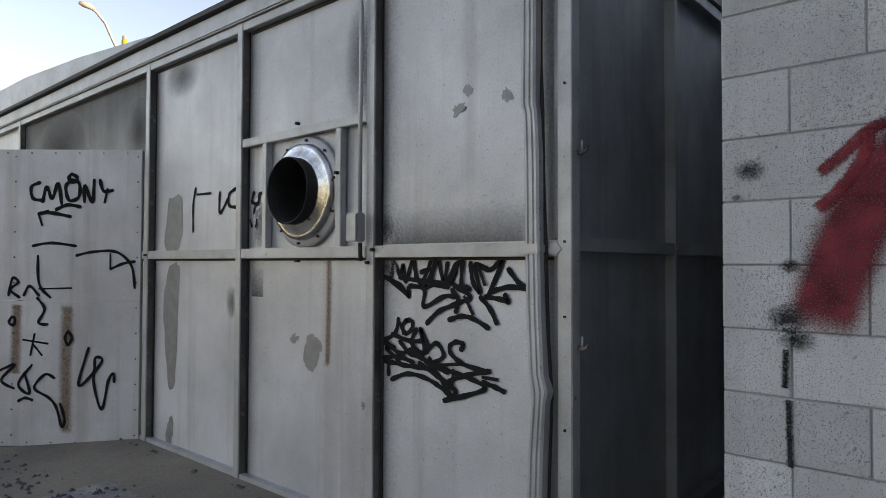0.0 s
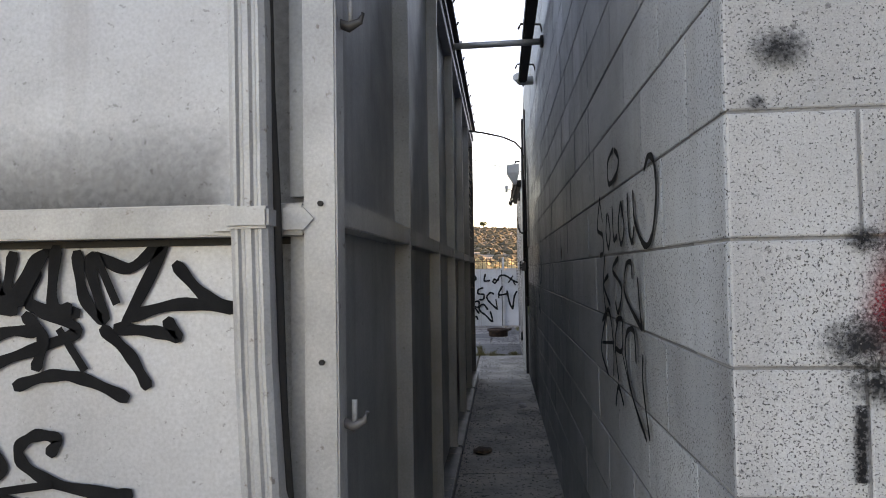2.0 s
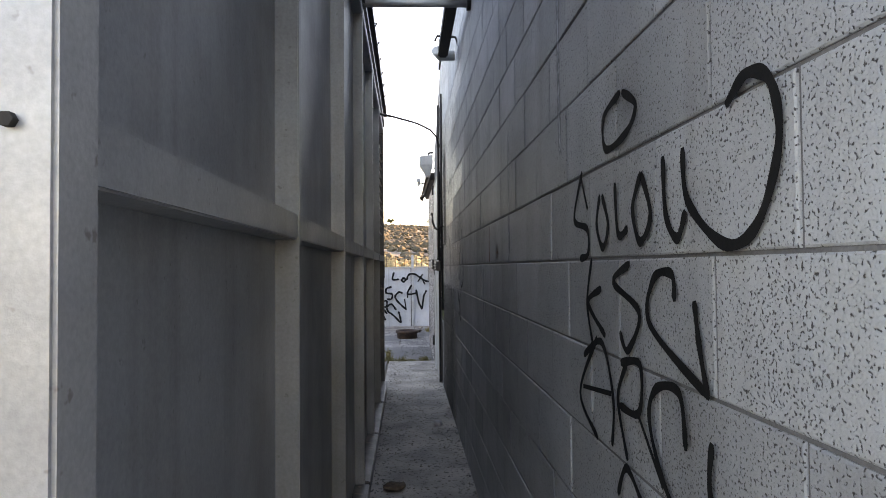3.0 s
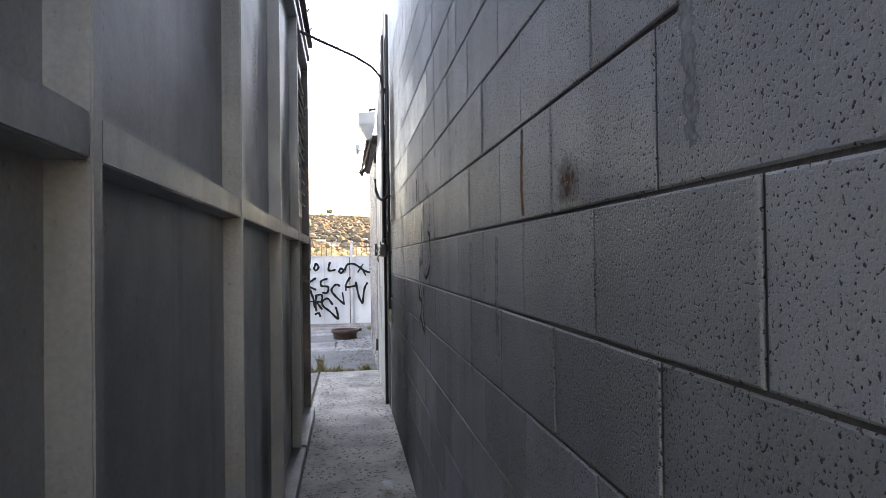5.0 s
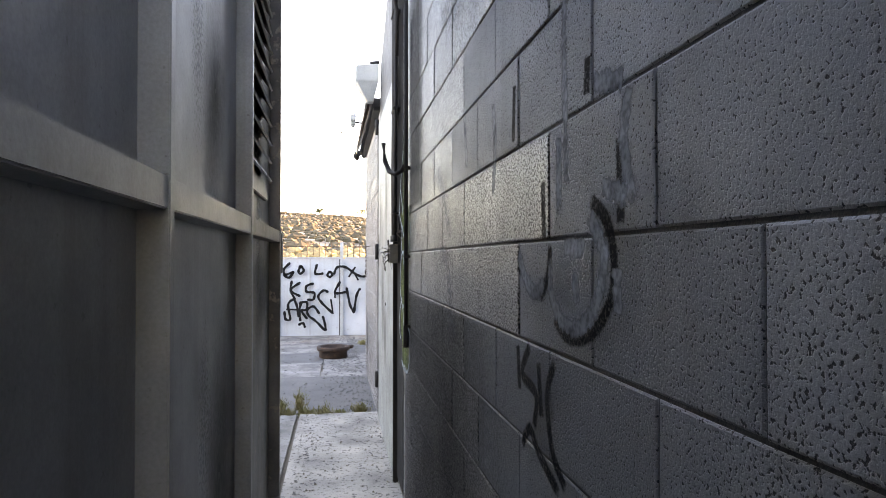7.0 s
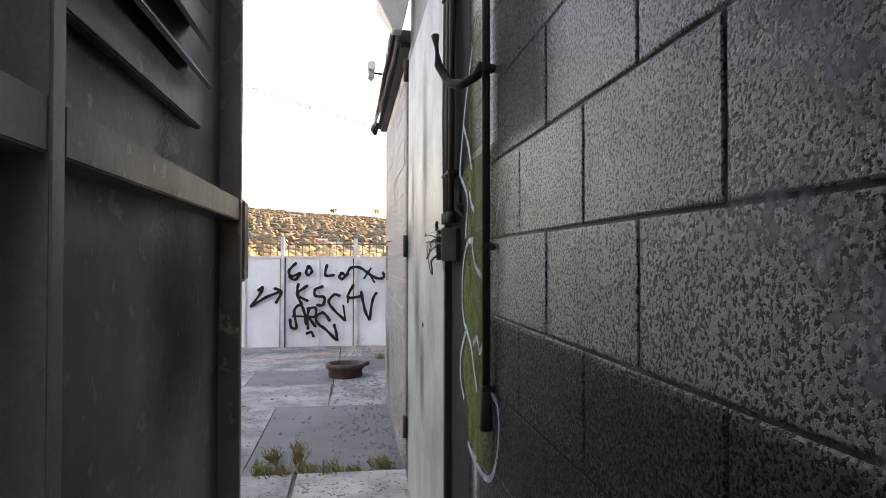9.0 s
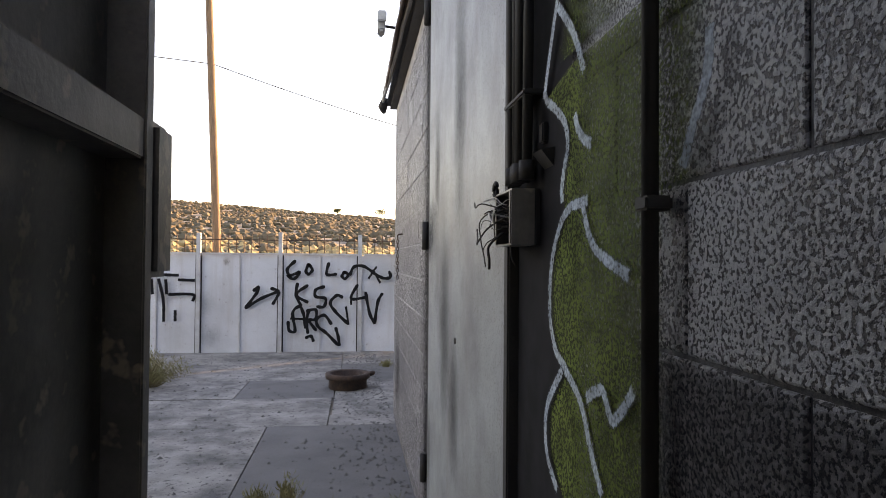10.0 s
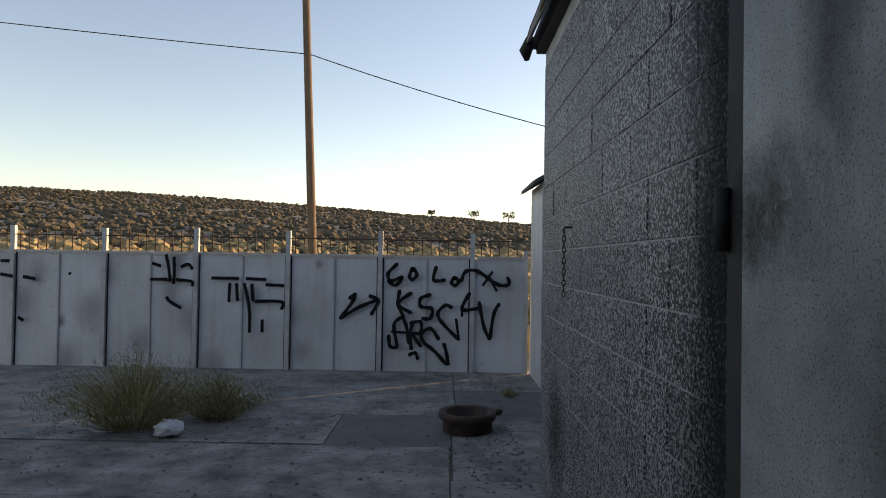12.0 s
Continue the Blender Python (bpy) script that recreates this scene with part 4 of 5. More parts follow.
for i, line in enumerate(([(8.40, 1.75), (8.25, 1.65), (8.14, 1.54), (8.05, 1.45)], [(8.29, 1.417), (8.195, 1.405), (8.13, 1.375), (8.07, 1.28), (8.0, 1.1)], [(8.3, 2.3), (8.0, 2.2), (7.7, 2.3)])):
    soft("pale_outline", soft_stroke(line, 0.16, 0.2, 4), ON_SIDE, S_PALE, alley_wall, 0.0115 + 0.0005 * i)

# ---- details of the booth ----
paint_lines("graffiti_tag", TAG_UPPER, 0.026, ON_FRONT, booth, "black angular marker tag", 0.004)
paint_lines("graffiti_tag", TAG_LOWER, 0.026, ON_FRONT, booth, "black angular marker tag", 0.004)
paint_lines("graffiti_letters", TAG_SHORT, 0.026, ON_FRONT, booth, "black sprayed letters", 0.004)
for k, o in enumerate(PATCHES):
    part("bare_patch", blob(o, ON_FRONT, 0.002, 0.010), GALV, booth, "patch of flaked paint")
soft("rust_stain", soft_stroke([(-3.07, 1.45), (-3.07, 1.25), (-3.08, 0.80)], 0.07, 0.2), ON_FRONT, S_RUST, booth, 0.003)
for x0, x1, z0, z1 in ((-2.6, -1.6, 1.53, 1.75), (-3.9, -3.75, 1.2, 1.44)):
    xm = (x0 + x1) / 2
    rows = [[((x0, z), 0.0), ((x0 * 0.8 + xm * 0.2, z), c), ((xm, z), c), ((x1 * 0.8 + xm * 0.2, z), c), ((x1, z), 0.0)] for z, c in ((z0, 0.9), (z0 * 0.7 + z1 * 0.3, 0.6), (z1, 0.0))]
    soft("soot_shade_stain", rows, ON_FRONT, S_SOOT_SHADE, booth, 0.0035)
for x, z, rx, rz in ((-2.59, 1.62, 0.08, 0.1), (-2.57, 1.40, 0.08, 0.1), (-5.65, 2.55, 0.28, 0.3), (-7.5, 2.6, 0.8, 0.4), (-4.15, 1.15, 0.08, 0.14), (-3.78, 1.7, 0.1, 0.2), (-2.8, 2.6, 0.15, 0.4), (-4.9, 2.9, 0.3, 0.2)):
    soft("soot_shade_stain", soft_disc((x, z), rx, rz), ON_FRONT, S_SOOT_SHADE, booth, 0.004)
# sooty panel edges; the shade beside each post is painted in too
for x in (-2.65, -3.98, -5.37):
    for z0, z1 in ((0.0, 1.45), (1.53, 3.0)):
        soft("soot_shade_stain", [[((x + 0.04, z), 0.8), ((x + 0.10, z), 0.35), ((x + 0.22, z), 0.0)] for z in (z0, (z0 + z1) / 2, z1)], ON_FRONT, S_SOOT_SHADE, booth, 0.0032)
        soft("soot_shade_stain", [[((x - 0.04, z), 0.5), ((x - 0.09, z), 0.2), ((x - 0.16, z), 0.0)] for z in (z0, (z0 + z1) / 2, z1)], ON_FRONT, S_SOOT_SHADE, booth, 0.0032)
# left upper bay, darker towards the top
soft("soot_shade_stain", [[((-5.42, z), c), ((-6.2, z), c), ((-7.4, z), c), ((-8.6, z), c)] for z, c in ((1.6, 0.35), (2.3, 0.6), (2.8, 0.9), (3.0, 1.0))], ON_FRONT, S_SOOT_SHADE, booth, 0.0036)
# panels darker towards the corner post
soft("soot_shade_stain", [[((-1.60, z), 0.2), ((-1.53, z), 0.8), ((-1.465, z), 0.9)] for z in (0.0, 1.0, 1.45)], ON_FRONT, S_SOOT_SHADE, booth, 0.0034)
soft("soot_shade_stain", [[((-1.60, z), 0.2), ((-1.53, z), 0.8), ((-1.465, z), 0.9)] for z in (1.53, 2.0, 3.0)], ON_FRONT, S_SOOT_SHADE, booth, 0.0034)
# exhaust opening in its own small frame
part("rail", box(-3.945, -2.685, 2.43, 2.474, 2.215, 2.27, 0.003), STEEL_FRAME, booth)
part("post", box(-3.70, -3.655, 2.428, 2.474, 1.525, 2.212, 0.003), STEEL_FRAME, booth)
part("post", box(-2.955, -2.905, 2.428, 2.474, 1.525, 2.212, 0.003), STEEL_FRAME, booth)
VC = (-3.285, 2.478, 1.865)
duct = part("exhaust_flange", lathe([(0.345, 0.0), (0.345, -0.018), (0.335, -0.025), (0.30, -0.03)], VC), STEEL_FRAME, booth, "round grey flange plate")
part("exhaust_ring", lathe([(0.30, -0.031), (0.295, -0.055), (0.275, -0.062), (0.255, -0.058), (0.225, -0.085), (0.19, -0.085)], VC, 48, 0.012), CHROME, duct, "shiny tarnished metal ring")
part("exhaust_collar", lathe([(0.205, -0.05), (0.205, -0.15), (0.20, -0.155), (0.195, -0.15), (0.195, 0.01)], VC, 48, 0.006), SOOT, duct, "scorched collar")
part("exhaust_pipe", lathe([(0.194, 0.0), (0.194, 0.5), (0.01, 0.5)], VC), SOOT, duct, "soot-black duct")
for k in range(10):
    a = 2 * math.pi * k / 10 + 0.2
    c = (VC[0] + 0.318 * math.cos(a), VC[1] - 0.03, VC[2] + 0.318 * math.sin(a))
    part("bolt", tube([c, (c[0], c[1] - 0.014, c[2])], 0.009, 6), DARK, duct)
# bolts on the frame
for x, z in ((-3.31, 2.29), (-3.30, 1.44), (-2.66, 1.43), (-5.36, 1.49), (-2.62, 1.50), (-2.93, 1.95)):
    part("bolt", tube([(x, 2.435, z), (x, 2.405, z)], 0.011, 6), DARK, booth)
for z in (0.35, 0.72, 1.2, 1.52, 2.2, 2.6):
    part("bolt", tube([(-1.425, 2.43, z), (-1.425, 2.417, z)], 0.006, 6), DARK, booth)
# hook latches on the corner post
for z in (1.93, 1.09):
    hook = part("latch", tube([(-1.40, 2.475, z - 0.02), (-1.375, 2.478, z - 0.03), (-1.352, 2.48, z - 0.018), (-1.345, 2.48, z)], [0.010, 0.012, 0.008, 0.004], 8), STEEL_DARK, booth, "small hook latch")
    part("latch_pin", tube([(-1.372, 2.478, z - 0.02), (-1.372, 2.478, z + 0.025)], 0.006, 8), STEEL_FRAME, hook)
# louvre at the far bay
lv = part("louvre_frame", box(-1.460, -1.437, 8.50, 9.32, 1.68, 1.76, 0.004), STEEL_DARK, booth, "soot-black louvre")
part("louvre_top", box(-1.460, -1.437, 8.50, 9.32, 2.82, 2.88, 0.004), STEEL_DARK, lv)
for k in range(11):
    z = 1.81 + k * 0.092
    b = box(-0.005, 0.005, 8.52, 9.30, -0.045, 0.045)
    bmesh.ops.transform(b, matrix=Matrix.Translation((-1.440, 0, z)) @ Matrix.Rotation(radians(-35), 4, 'Y'), verts=b.verts)
    part("slat", b, STEEL_DARK, lv)
part("end_lug", box(-1.46, -1.398, 9.707, 9.80, 1.296, 1.55, 0.010), STEEL_DARK, booth, "dark red-brown end plate")
soft_side = (lambda u, v: Vector((-1.462, u, v)), Vector((1, 0, 0)))
for u, v, ru, rv in ((8.1, 0.7, 0.25, 0.6), (9.2, 1.2, 0.3, 0.3), (8.0, 1.9, 0.2, 0.4), (8.38, 0.3, 0.1, 0.5), (7.0, 0.4, 0.25, 0.4)):
    soft("soot_shade_stain", soft_disc((u, v), ru, rv), soft_side, S_SOOT_SHADE, booth, 0.003)
# tall faint pale patches on the side panels
for u, v in ((7.75, 2.0), (7.85, 0.9), (6.75, 2.1), (9.1, 1.62)):
    soft("pale_patch", soft_disc((u, v), 0.12, 0.4, 0.55), soft_side, S_WHITE, booth, 0.004)
# small wires and clips along the roof edge
for k in range(17):
    y = 2.7 + k * 0.42
    part("clip", tube([(-1.37, y, TOP + 0.17), (-1.35, y + 0.02, TOP + 0.21), (-1.36, y + 0.05, TOP + 0.22)], 0.006, 5), DARK, booth)

# downpipe, dented and ribbed
pipe = thing("downpipe", (-1.55, 2.39, 0), "dented silver-painted ribbed downpipe strapped to the booth", "downpipe")
pipe.location = (0, 0, 0)
def fluted(path, w, d):
    """Flat pipe with ribs on its face along (x, y, z) stations."""
    prof = [(-0.5, 0.5), (-0.5, -0.35), (-0.36, -0.5), (-0.28, -0.5), (-0.22, -0.38), (-0.14, -0.38), (-0.08, -0.5), (0.08, -0.5), (0.14, -0.38), (0.22, -0.38), (0.28, -0.5), (0.36, -0.5), (0.5, -0.35), (0.5, 0.5)]
    bm = bmesh.new()
    rows = [[bm.verts.new((x + px * w * k, y + py * d, z)) for px, py in prof] for x, y, z, k in path]
    for a, c in zip(rows, rows[1:]):
        for i in range(len(prof)):
            bm.faces.new((a[i], a[(i + 1) % len(prof)], c[(i + 1) % len(prof)], c[i]))
    bm.faces.new(rows[0]), bm.faces.new(rows[-1][::-1])
    bmesh.ops.recalc_face_normals(bm, faces=bm.faces)
    return bm
part("pipe", fluted([(-1.574, 2.388, 3.06, 1), (-1.572, 2.388, 2.5, 1), (-1.574, 2.388, 2.12, 1), (-1.564, 2.388, 2.08, 0.94), (-1.557, 2.388, 1.9, 1), (-1.554, 2.39, 1.50, 1),
                     (-1.547, 2.39, 1.2, 1), (-1.534, 2.388, 0.95, 1), (-1.518, 2.387, 0.88, 1.12), (-1.522, 2.388, 0.83, 0.9), (-1.537, 2.388, 0.6, 1), (-1.549, 2.388, 0.2, 1), (-1.552, 2.388, -0.09, 1)], 0.075, 0.055), STEEL_FRAME, pipe)
part("strap", box(-1.598, -1.510, 2.353, 2.424, 1.468, 1.512, 0.006), STEEL_FRAME, pipe)
for s in (-1, 1):
    b = bmesh.new()
    tip = -1.554 + s * 0.115
    q = [b.verts.new((-1.554 + s * 0.045, 2.424 - dy, z)) for z in (1.468, 1.512) for dy in (0, 0.006)] + [b.verts.new((tip - s * 0.02, 2.424 - dy, z)) for z in (1.468, 1.512) for dy in (0, 0.006)] + [b.verts.new((tip, 2.424 - dy, 1.49)) for dy in (0, 0.006)]
    bmesh.ops.convex_hull(b, input=b.verts)
    part("strap_end", b, STEEL_FRAME, pipe)
cable = thing("cable", (-1.52, 2.40, 1.5), "black cable hanging beside the downpipe", "cable")
cable.location = (0, 0, 0)
part("cable_run", tube([(-1.54, 2.415, 3.05), (-1.54, 2.415, 2.3), (-1.528, 2.41, 2.1), (-1.522, 2.41, 1.75), (-1.512, 2.41, 1.53), (-1.51, 2.41, 1.45), (-1.502, 2.415, 1.1), (-1.488, 2.42, 0.85), (-1.505, 2.42, 0.4), (-1.515, 2.42, -0.05)], 0.009, 8), DARK, cable)

# switch box with conduit
ebox = thing("switch_box", (-2.70, 2.40, 1.6), "small grey electrical box with conduit on the booth", "electrical box")
ebox.location = (0, 0, 0)
part("box_body", box(-2.765, -2.68, 2.36, 2.424, 1.545, 1.705, 0.008), STEEL_FRAME, ebox)
part("box_cover", box(-2.762, -2.683, 2.350, 2.358, 1.55, 1.70, 0.003), STEEL_FRAME, ebox)
part("conduit", tube([(-2.705, 2.40, 1.707), (-2.705, 2.40, 2.2), (-2.70, 2.40, 2.85), (-2.715, 2.40, 2.95), (-2.74, 2.40, 3.03)], 0.012, 8), STEEL_FRAME, ebox)
part("conduit_stub", tube([(-2.70, 2.40, 1.54), (-2.70, 2.40, 1.47), (-2.69, 2.40, 1.44)], 0.012, 8), DARK, ebox)

# open door of the booth
odoor = thing("booth_door", (-5.43, 2.42, 0), "open sheet steel booth door with black graffiti", "door")
DD = Vector((-0.754, -0.657, 0))
DN = Vector((0.657, -0.754, 0))
odoor.location = (0, 0, 0)
ON_DOOR = (lambda u, v: Vector((-5.45, 2.42, 0)) + DD * u + Vector((0, 0, v)), DN)
def door_box(u0, u1, v0, v1, d0, d1, bev=0.0):
    b = box(u0, u1, d0, d1, v0, v1, bev)
    for v in b.verts:
        v.co = Vector((-5.45, 2.42, 0)) + DD * v.co.x + DN * v.co.y + Vector((0, 0, v.co.z))
    bmesh.ops.recalc_face_normals(b, faces=b.faces)
    return b
part("sheet", door_box(0.0, 1.55, 1.11, 2.37, -0.03, -0.001, 0.003), STEEL, odoor)
part("sheet", door_box(0.0, 1.55, -0.09, 1.105, -0.03, -0.002, 0.003), STEEL, odoor)
part("door_edge", door_box(0.005, 0.03, -0.09, 2.37, -0.06, -0.031, 0.003), STEEL_FRAME, odoor)
for k in range(12):
    for u in (0.03, 1.05):
        z = 0.0 + k * 0.21
        part("rivet", tube([ON_DOOR[0](u, z), ON_DOOR[0](u, z) + DN * 0.006], 0.006, 6), DARK, odoor)
for k in range(7):
    for z in (2.34, -0.06):
        part("rivet", tube([ON_DOOR[0](0.12 + k * 0.2, z), ON_DOOR[0](0.12 + k * 0.2, z) + DN * 0.006], 0.006, 6), DARK, odoor)
def door_uv(lines, oy=0.0):
    """Strokes drawn on a 1.485-times enlarged sketch of the door, 212 units to the metre."""
    return [[((245 - x / 1.485) / 212, 2.37 - (oy + y / 1.485 - 270) / 212) for x, y in l] for l in lines]
part("graffiti_letters", strokes(door_uv([
    [(98, 488), (75, 500), (80, 530), (108, 535)], [(105, 540), (115, 500), (130, 530), (145, 490), (155, 545)],
    [(180, 480), (165, 500), (175, 535), (200, 525), (200, 490), (180, 480)], [(180, 465), (172, 478), (185, 488), (195, 475), (180, 465)],
    [(215, 540), (215, 495), (235, 540), (240, 480)], [(255, 480), (265, 510), (290, 508)], [(275, 505), (268, 540)],
    [(140, 560), (170, 547), (205, 552)], [(180, 578), (130, 568), (95, 570)], [(95, 570), (105, 600)], [(95, 570), (120, 562)]]), 0.03, ON_DOOR, 0.003), SPRAY, odoor, "black sprayed letters")
part("graffiti_marks", strokes(door_uv([
    [(80, 0), (130, -8), (195, 0)], [(195, 25), (240, 15), (300, 15), (340, 50), (350, 110)], [(285, 60), (320, 45), (350, 40)], [(285, 20), (285, 60)], [(95, 25), (100, 100), (130, 135)],
    [(100, 112), (185, 110)], [(20, 130), (30, 85), (45, 95), (25, 115), (50, 135)], [(60, 130), (75, 105), (100, 130)], [(95, 135), (115, 165), (100, 200), (125, 205)],
    [(30, 185), (23, 200), (36, 207), (38, 190), (30, 185)]], 441), 0.024, ON_DOOR, 0.003), SPRAY, odoor, "black sprayed marks")
part("graffiti_marks", strokes(door_uv([
    [(60, 245), (125, 255)], [(90, 230), (80, 285)], [(85, 255), (110, 285)], [(0, 325), (40, 310), (5, 350), (40, 372)],
    [(85, 310), (50, 360), (80, 385), (65, 330)], [(145, 345), (120, 335), (92, 370), (130, 395), (150, 420), (165, 470), (172, 450), (160, 410)], [(50, 405), (68, 396), (88, 402)],
    [(178, 222), (170, 240), (178, 258), (188, 240), (178, 222)], [(232, 265), (207, 362), (245, 330), (250, 292), (268, 298), (246, 345), (268, 425), (285, 350), (298, 333), (300, 355)]], 441), 0.024, ON_DOOR, 0.003), SPRAY, odoor, "black sprayed marks")
soft("rust_stain", soft_stroke([(0.60, 1.08), (0.61, 0.6), (0.60, 0.0)], 0.14, 0.3), ON_DOOR, S_RUST, odoor, 0.002)
soft("rust_stain", soft_stroke([(1.02, 1.08), (1.03, 0.5)], 0.12, 0.3), ON_DOOR, S_RUST, odoor, 0.002)

# ---- gate writing ----
GP = (ON_GATE[0], ON_GATE[1])
paint_lines("graffiti_letters", TAG_GATE, 0.05, GP, fence, "large black sprayed letters", 0.054)
paint_lines("graffiti_letters", TAG_GATE_LOW, 0.05, GP, fence, "large black sprayed letters", 0.056)
for i, line in enumerate(GATE_MARKS):
    soft("black_mark", soft_stroke(line, 0.062, 0.45), GP, S_TAR, fence, 0.055)
for x, z, r in ((-3.08, 1.28, 0.09), (-6.6, 0.45, 0.12), (-7.1, 0.7, 0.3), (-5.0, 1.30, 0.20), (-3.3, 0.1, 0.25), (-5.5, 0.2, 0.3), (-6.2, 0.6, 0.4), (-4.85, 0.5, 0.35), (-4.0, 0.8, 0.3), (-5.1, 0.9, 0.25), (-5.95, 1.1, 0.25), (-6.95, 1.1, 0.3), (-3.4, 0.6, 0.25), (-6.5, -0.05, 0.3), (-4.5, -0.1, 0.3)):
    soft("rust_stain", soft_disc((x, z), r * 0.8, r, 0.9 if r < 0.13 else 0.5), GP, S_RUST if r < 0.1 else S_SOOT_SHADE, fence, 0.004)

# stains on the steel door
for u, v, ru, rv in ((11.62, 1.46, 0.22, 0.2), (11.70, 1.46, 0.14, 0.16), (11.72, 1.40, 0.08, 0.12), (11.7, 0.4, 0.08, 0.3), (11.2, 1.05, 0.18, 0.5), (11.45, 1.75, 0.12, 0.35), (10.85, 1.9, 0.17, 0.6), (10.95, 0.8, 0.15, 0.3)):
    soft("dirt_stain", soft_disc((u, v), ru, rv, 0.8), ON_LEAF, S_SOOT_SHADE, door, 0.002)
part("keyhole", tube([(-0.72, 10.917, 1.04), (-0.724, 10.917, 1.04)], 0.012, 8), DARK, door)

# ---- pipes and fittings over the alley ----
sp = thing("cross_pipe", (-1.0, 6.6, 3.2), "grey steel pipe spanning the alley overhead", "pipe")
sp.location = (0, 0, 0)
part("pipe_run", tube([(-1.40, 6.07, 3.10), (-0.70, 6.10, 3.12)], 0.024, 10), STEEL_FRAME, sp)
part("collar", tube([(-0.73, 6.099, 3.12), (-0.70, 6.10, 3.12)], 0.045, 10), DARK, sp)
gut = thing("roof_gutter", (-0.85, 5, 3.5), "black metal gutter along the block wall top", "gutter")
gut.location = (0, 0, 0)
part("trough", box(-0.86, -0.78, 2.9, 7.3, 3.15, 3.24, 0.012), DARK, gut)
for y in (3.6, 4.9, 6.2, 7.2):
    part("bracket", tube([(-0.89, y, 3.26), (-0.87, y, 3.30), (-0.72, y, 3.29), (-0.70, y, 3.22)], 0.009, 6), DARK, gut)
part("outlet", tube([(-0.88, 7.28, 3.21), (-0.84, 7.35, 3.18), (-0.72, 7.36, 3.19)], 0.04, 10), PVC, gut)
el = thing("vent_elbow", (-0.74, 5.0, 3.1), "black elbow pipe on the block wall", "pipe")
el.location = (0, 0, 0)
part("elbow", tube([(-0.70, 5.0, 3.15), (-0.76, 5.0, 3.15), (-0.785, 5.0, 3.18), (-0.79, 5.0, 3.24), (-0.75, 5.0, 3.45), (-0.72, 5.0, 3.6)], 0.022, 8), DARK, el)

# overhead cable from booth to wall, running down into the junction box
oc = thing("overhead_cable", (-1.0, 9.9, 3.1), "dark conduit cable crossing the alley and running down the wall", "cable")
oc.location = (0, 0, 0)
part("span", tube([(-1.40, 8.75, 3.02), (-1.25, 9.15, 3.08), (-1.0, 9.55, 3.10), (-0.84, 9.72, 3.06), (-0.76, 9.76, 2.98), (-0.74, 9.78, 2.86), (-0.738, 9.80, 2.6)], 0.011, 8), DARK, oc)
for dy, r in ((0.0, 0.014), (-0.06, 0.011), (0.045, 0.009), (0.085, 0.012)):
    part("drop", tube([(-0.737, 9.93 + dy, 3.4), (-0.737, 9.93 + dy, 2.3), (-0.742, 9.925 + dy, 1.9), (-0.74, 9.93 + dy * 0.8, 1.50)], r, 8), DARK, oc)
    part("coupling", tube([(-0.74, 9.93 + dy * 0.8, 1.53), (-0.74, 9.93 + dy * 0.8, 1.492)], r + 0.006, 10), DARK, oc)
for z in (1.66, 2.3, 2.9):
    part("clamp", box(-0.754, -0.706, 9.86, 10.03, z, z + 0.012, 0.003), DARK, oc)
con = thing("wall_conduit", (-0.73, 9.36, 1.6), "thin black conduit running down the block wall", "conduit")
con.location = (0, 0, 0)
part("conduit_run", tube([(-0.728, 9.36, 3.4), (-0.728, 9.36, 2.0), (-0.728, 9.355, 1.02)], 0.011, 8), DARK, con)
part("connector", tube([(-0.728, 9.355, 1.03), (-0.728, 9.355, 0.92)], 0.016, 8), DARK, con)
for z in (1.39, 1.02, 1.86):
    part("clip", box(-0.741, -0.706, 9.340, 9.374, z, z + 0.018, 0.003), DARK, con)
hose = thing("hose", (-0.76, 9.4, 1.85), "short bent black hose sticking out from the conduit", "hose")
hose.location = (0, 0, 0)
part("hose_run", tube([(-0.735, 9.36, 1.885), (-0.75, 9.375, 1.855), (-0.78, 9.42, 1.842), (-0.805, 9.50, 1.865), (-0.825, 9.58, 1.94), (-0.83, 9.62, 2.04)], 0.013, 8), DARK, hose)
brk = thing("wall_bracket", (-0.71, 9.84, 1.5), "small black iron bracket on the painted wall", "bracket")
brk.location = (0, 0, 0)
b = bmesh.new()
for c in ((-0.706, 9.79, 1.545), (-0.706, 9.87, 1.545), (-0.735, 9.80, 1.54), (-0.735, 9.86, 1.54), (-0.706, 9.80, 1.505), (-0.706, 9.86, 1.505)):
    b.verts.new(c)
bmesh.ops.convex_hull(b, input=b.verts)
part("ledge", b, DARK, brk)
part("tab", box(-0.722, -0.706, 9.835, 9.86, 1.56, 1.60, 0.003), DARK, brk)

# junction box with torn wires
jb = thing("junction_box", (-0.74, 9.96, 1.42), "open black junction box spilling torn wires", "junction box")
jb.location = (0, 0, 0)
part("box_back", box(-0.722, -0.708, 9.885, 10.03, 1.36, 1.475, 0.003), DARK, jb)
b = bmesh.new()
for y0, y1, z0, z1 in ((9.885, 9.889, 1.36, 1.475), (10.026, 10.03, 1.36, 1.475), (9.889, 10.026, 1.471, 1.475), (9.889, 10.026, 1.36, 1.364)):
    box(-0.77, -0.7225, y0, y1, z0, z1, 0, b)
part("box_side", b, STEEL_DARK, jb, "grey sheet metal box sides")
for y0, y1, z0, z1 in ((9.889, 9.897, 1.364, 1.471), (10.018, 10.026, 1.364, 1.471)):
    part("box_lip", box(-0.7725, -0.7705, y0, y1, z0, z1), STEEL_DARK, jb)
rs = random.Random(5)
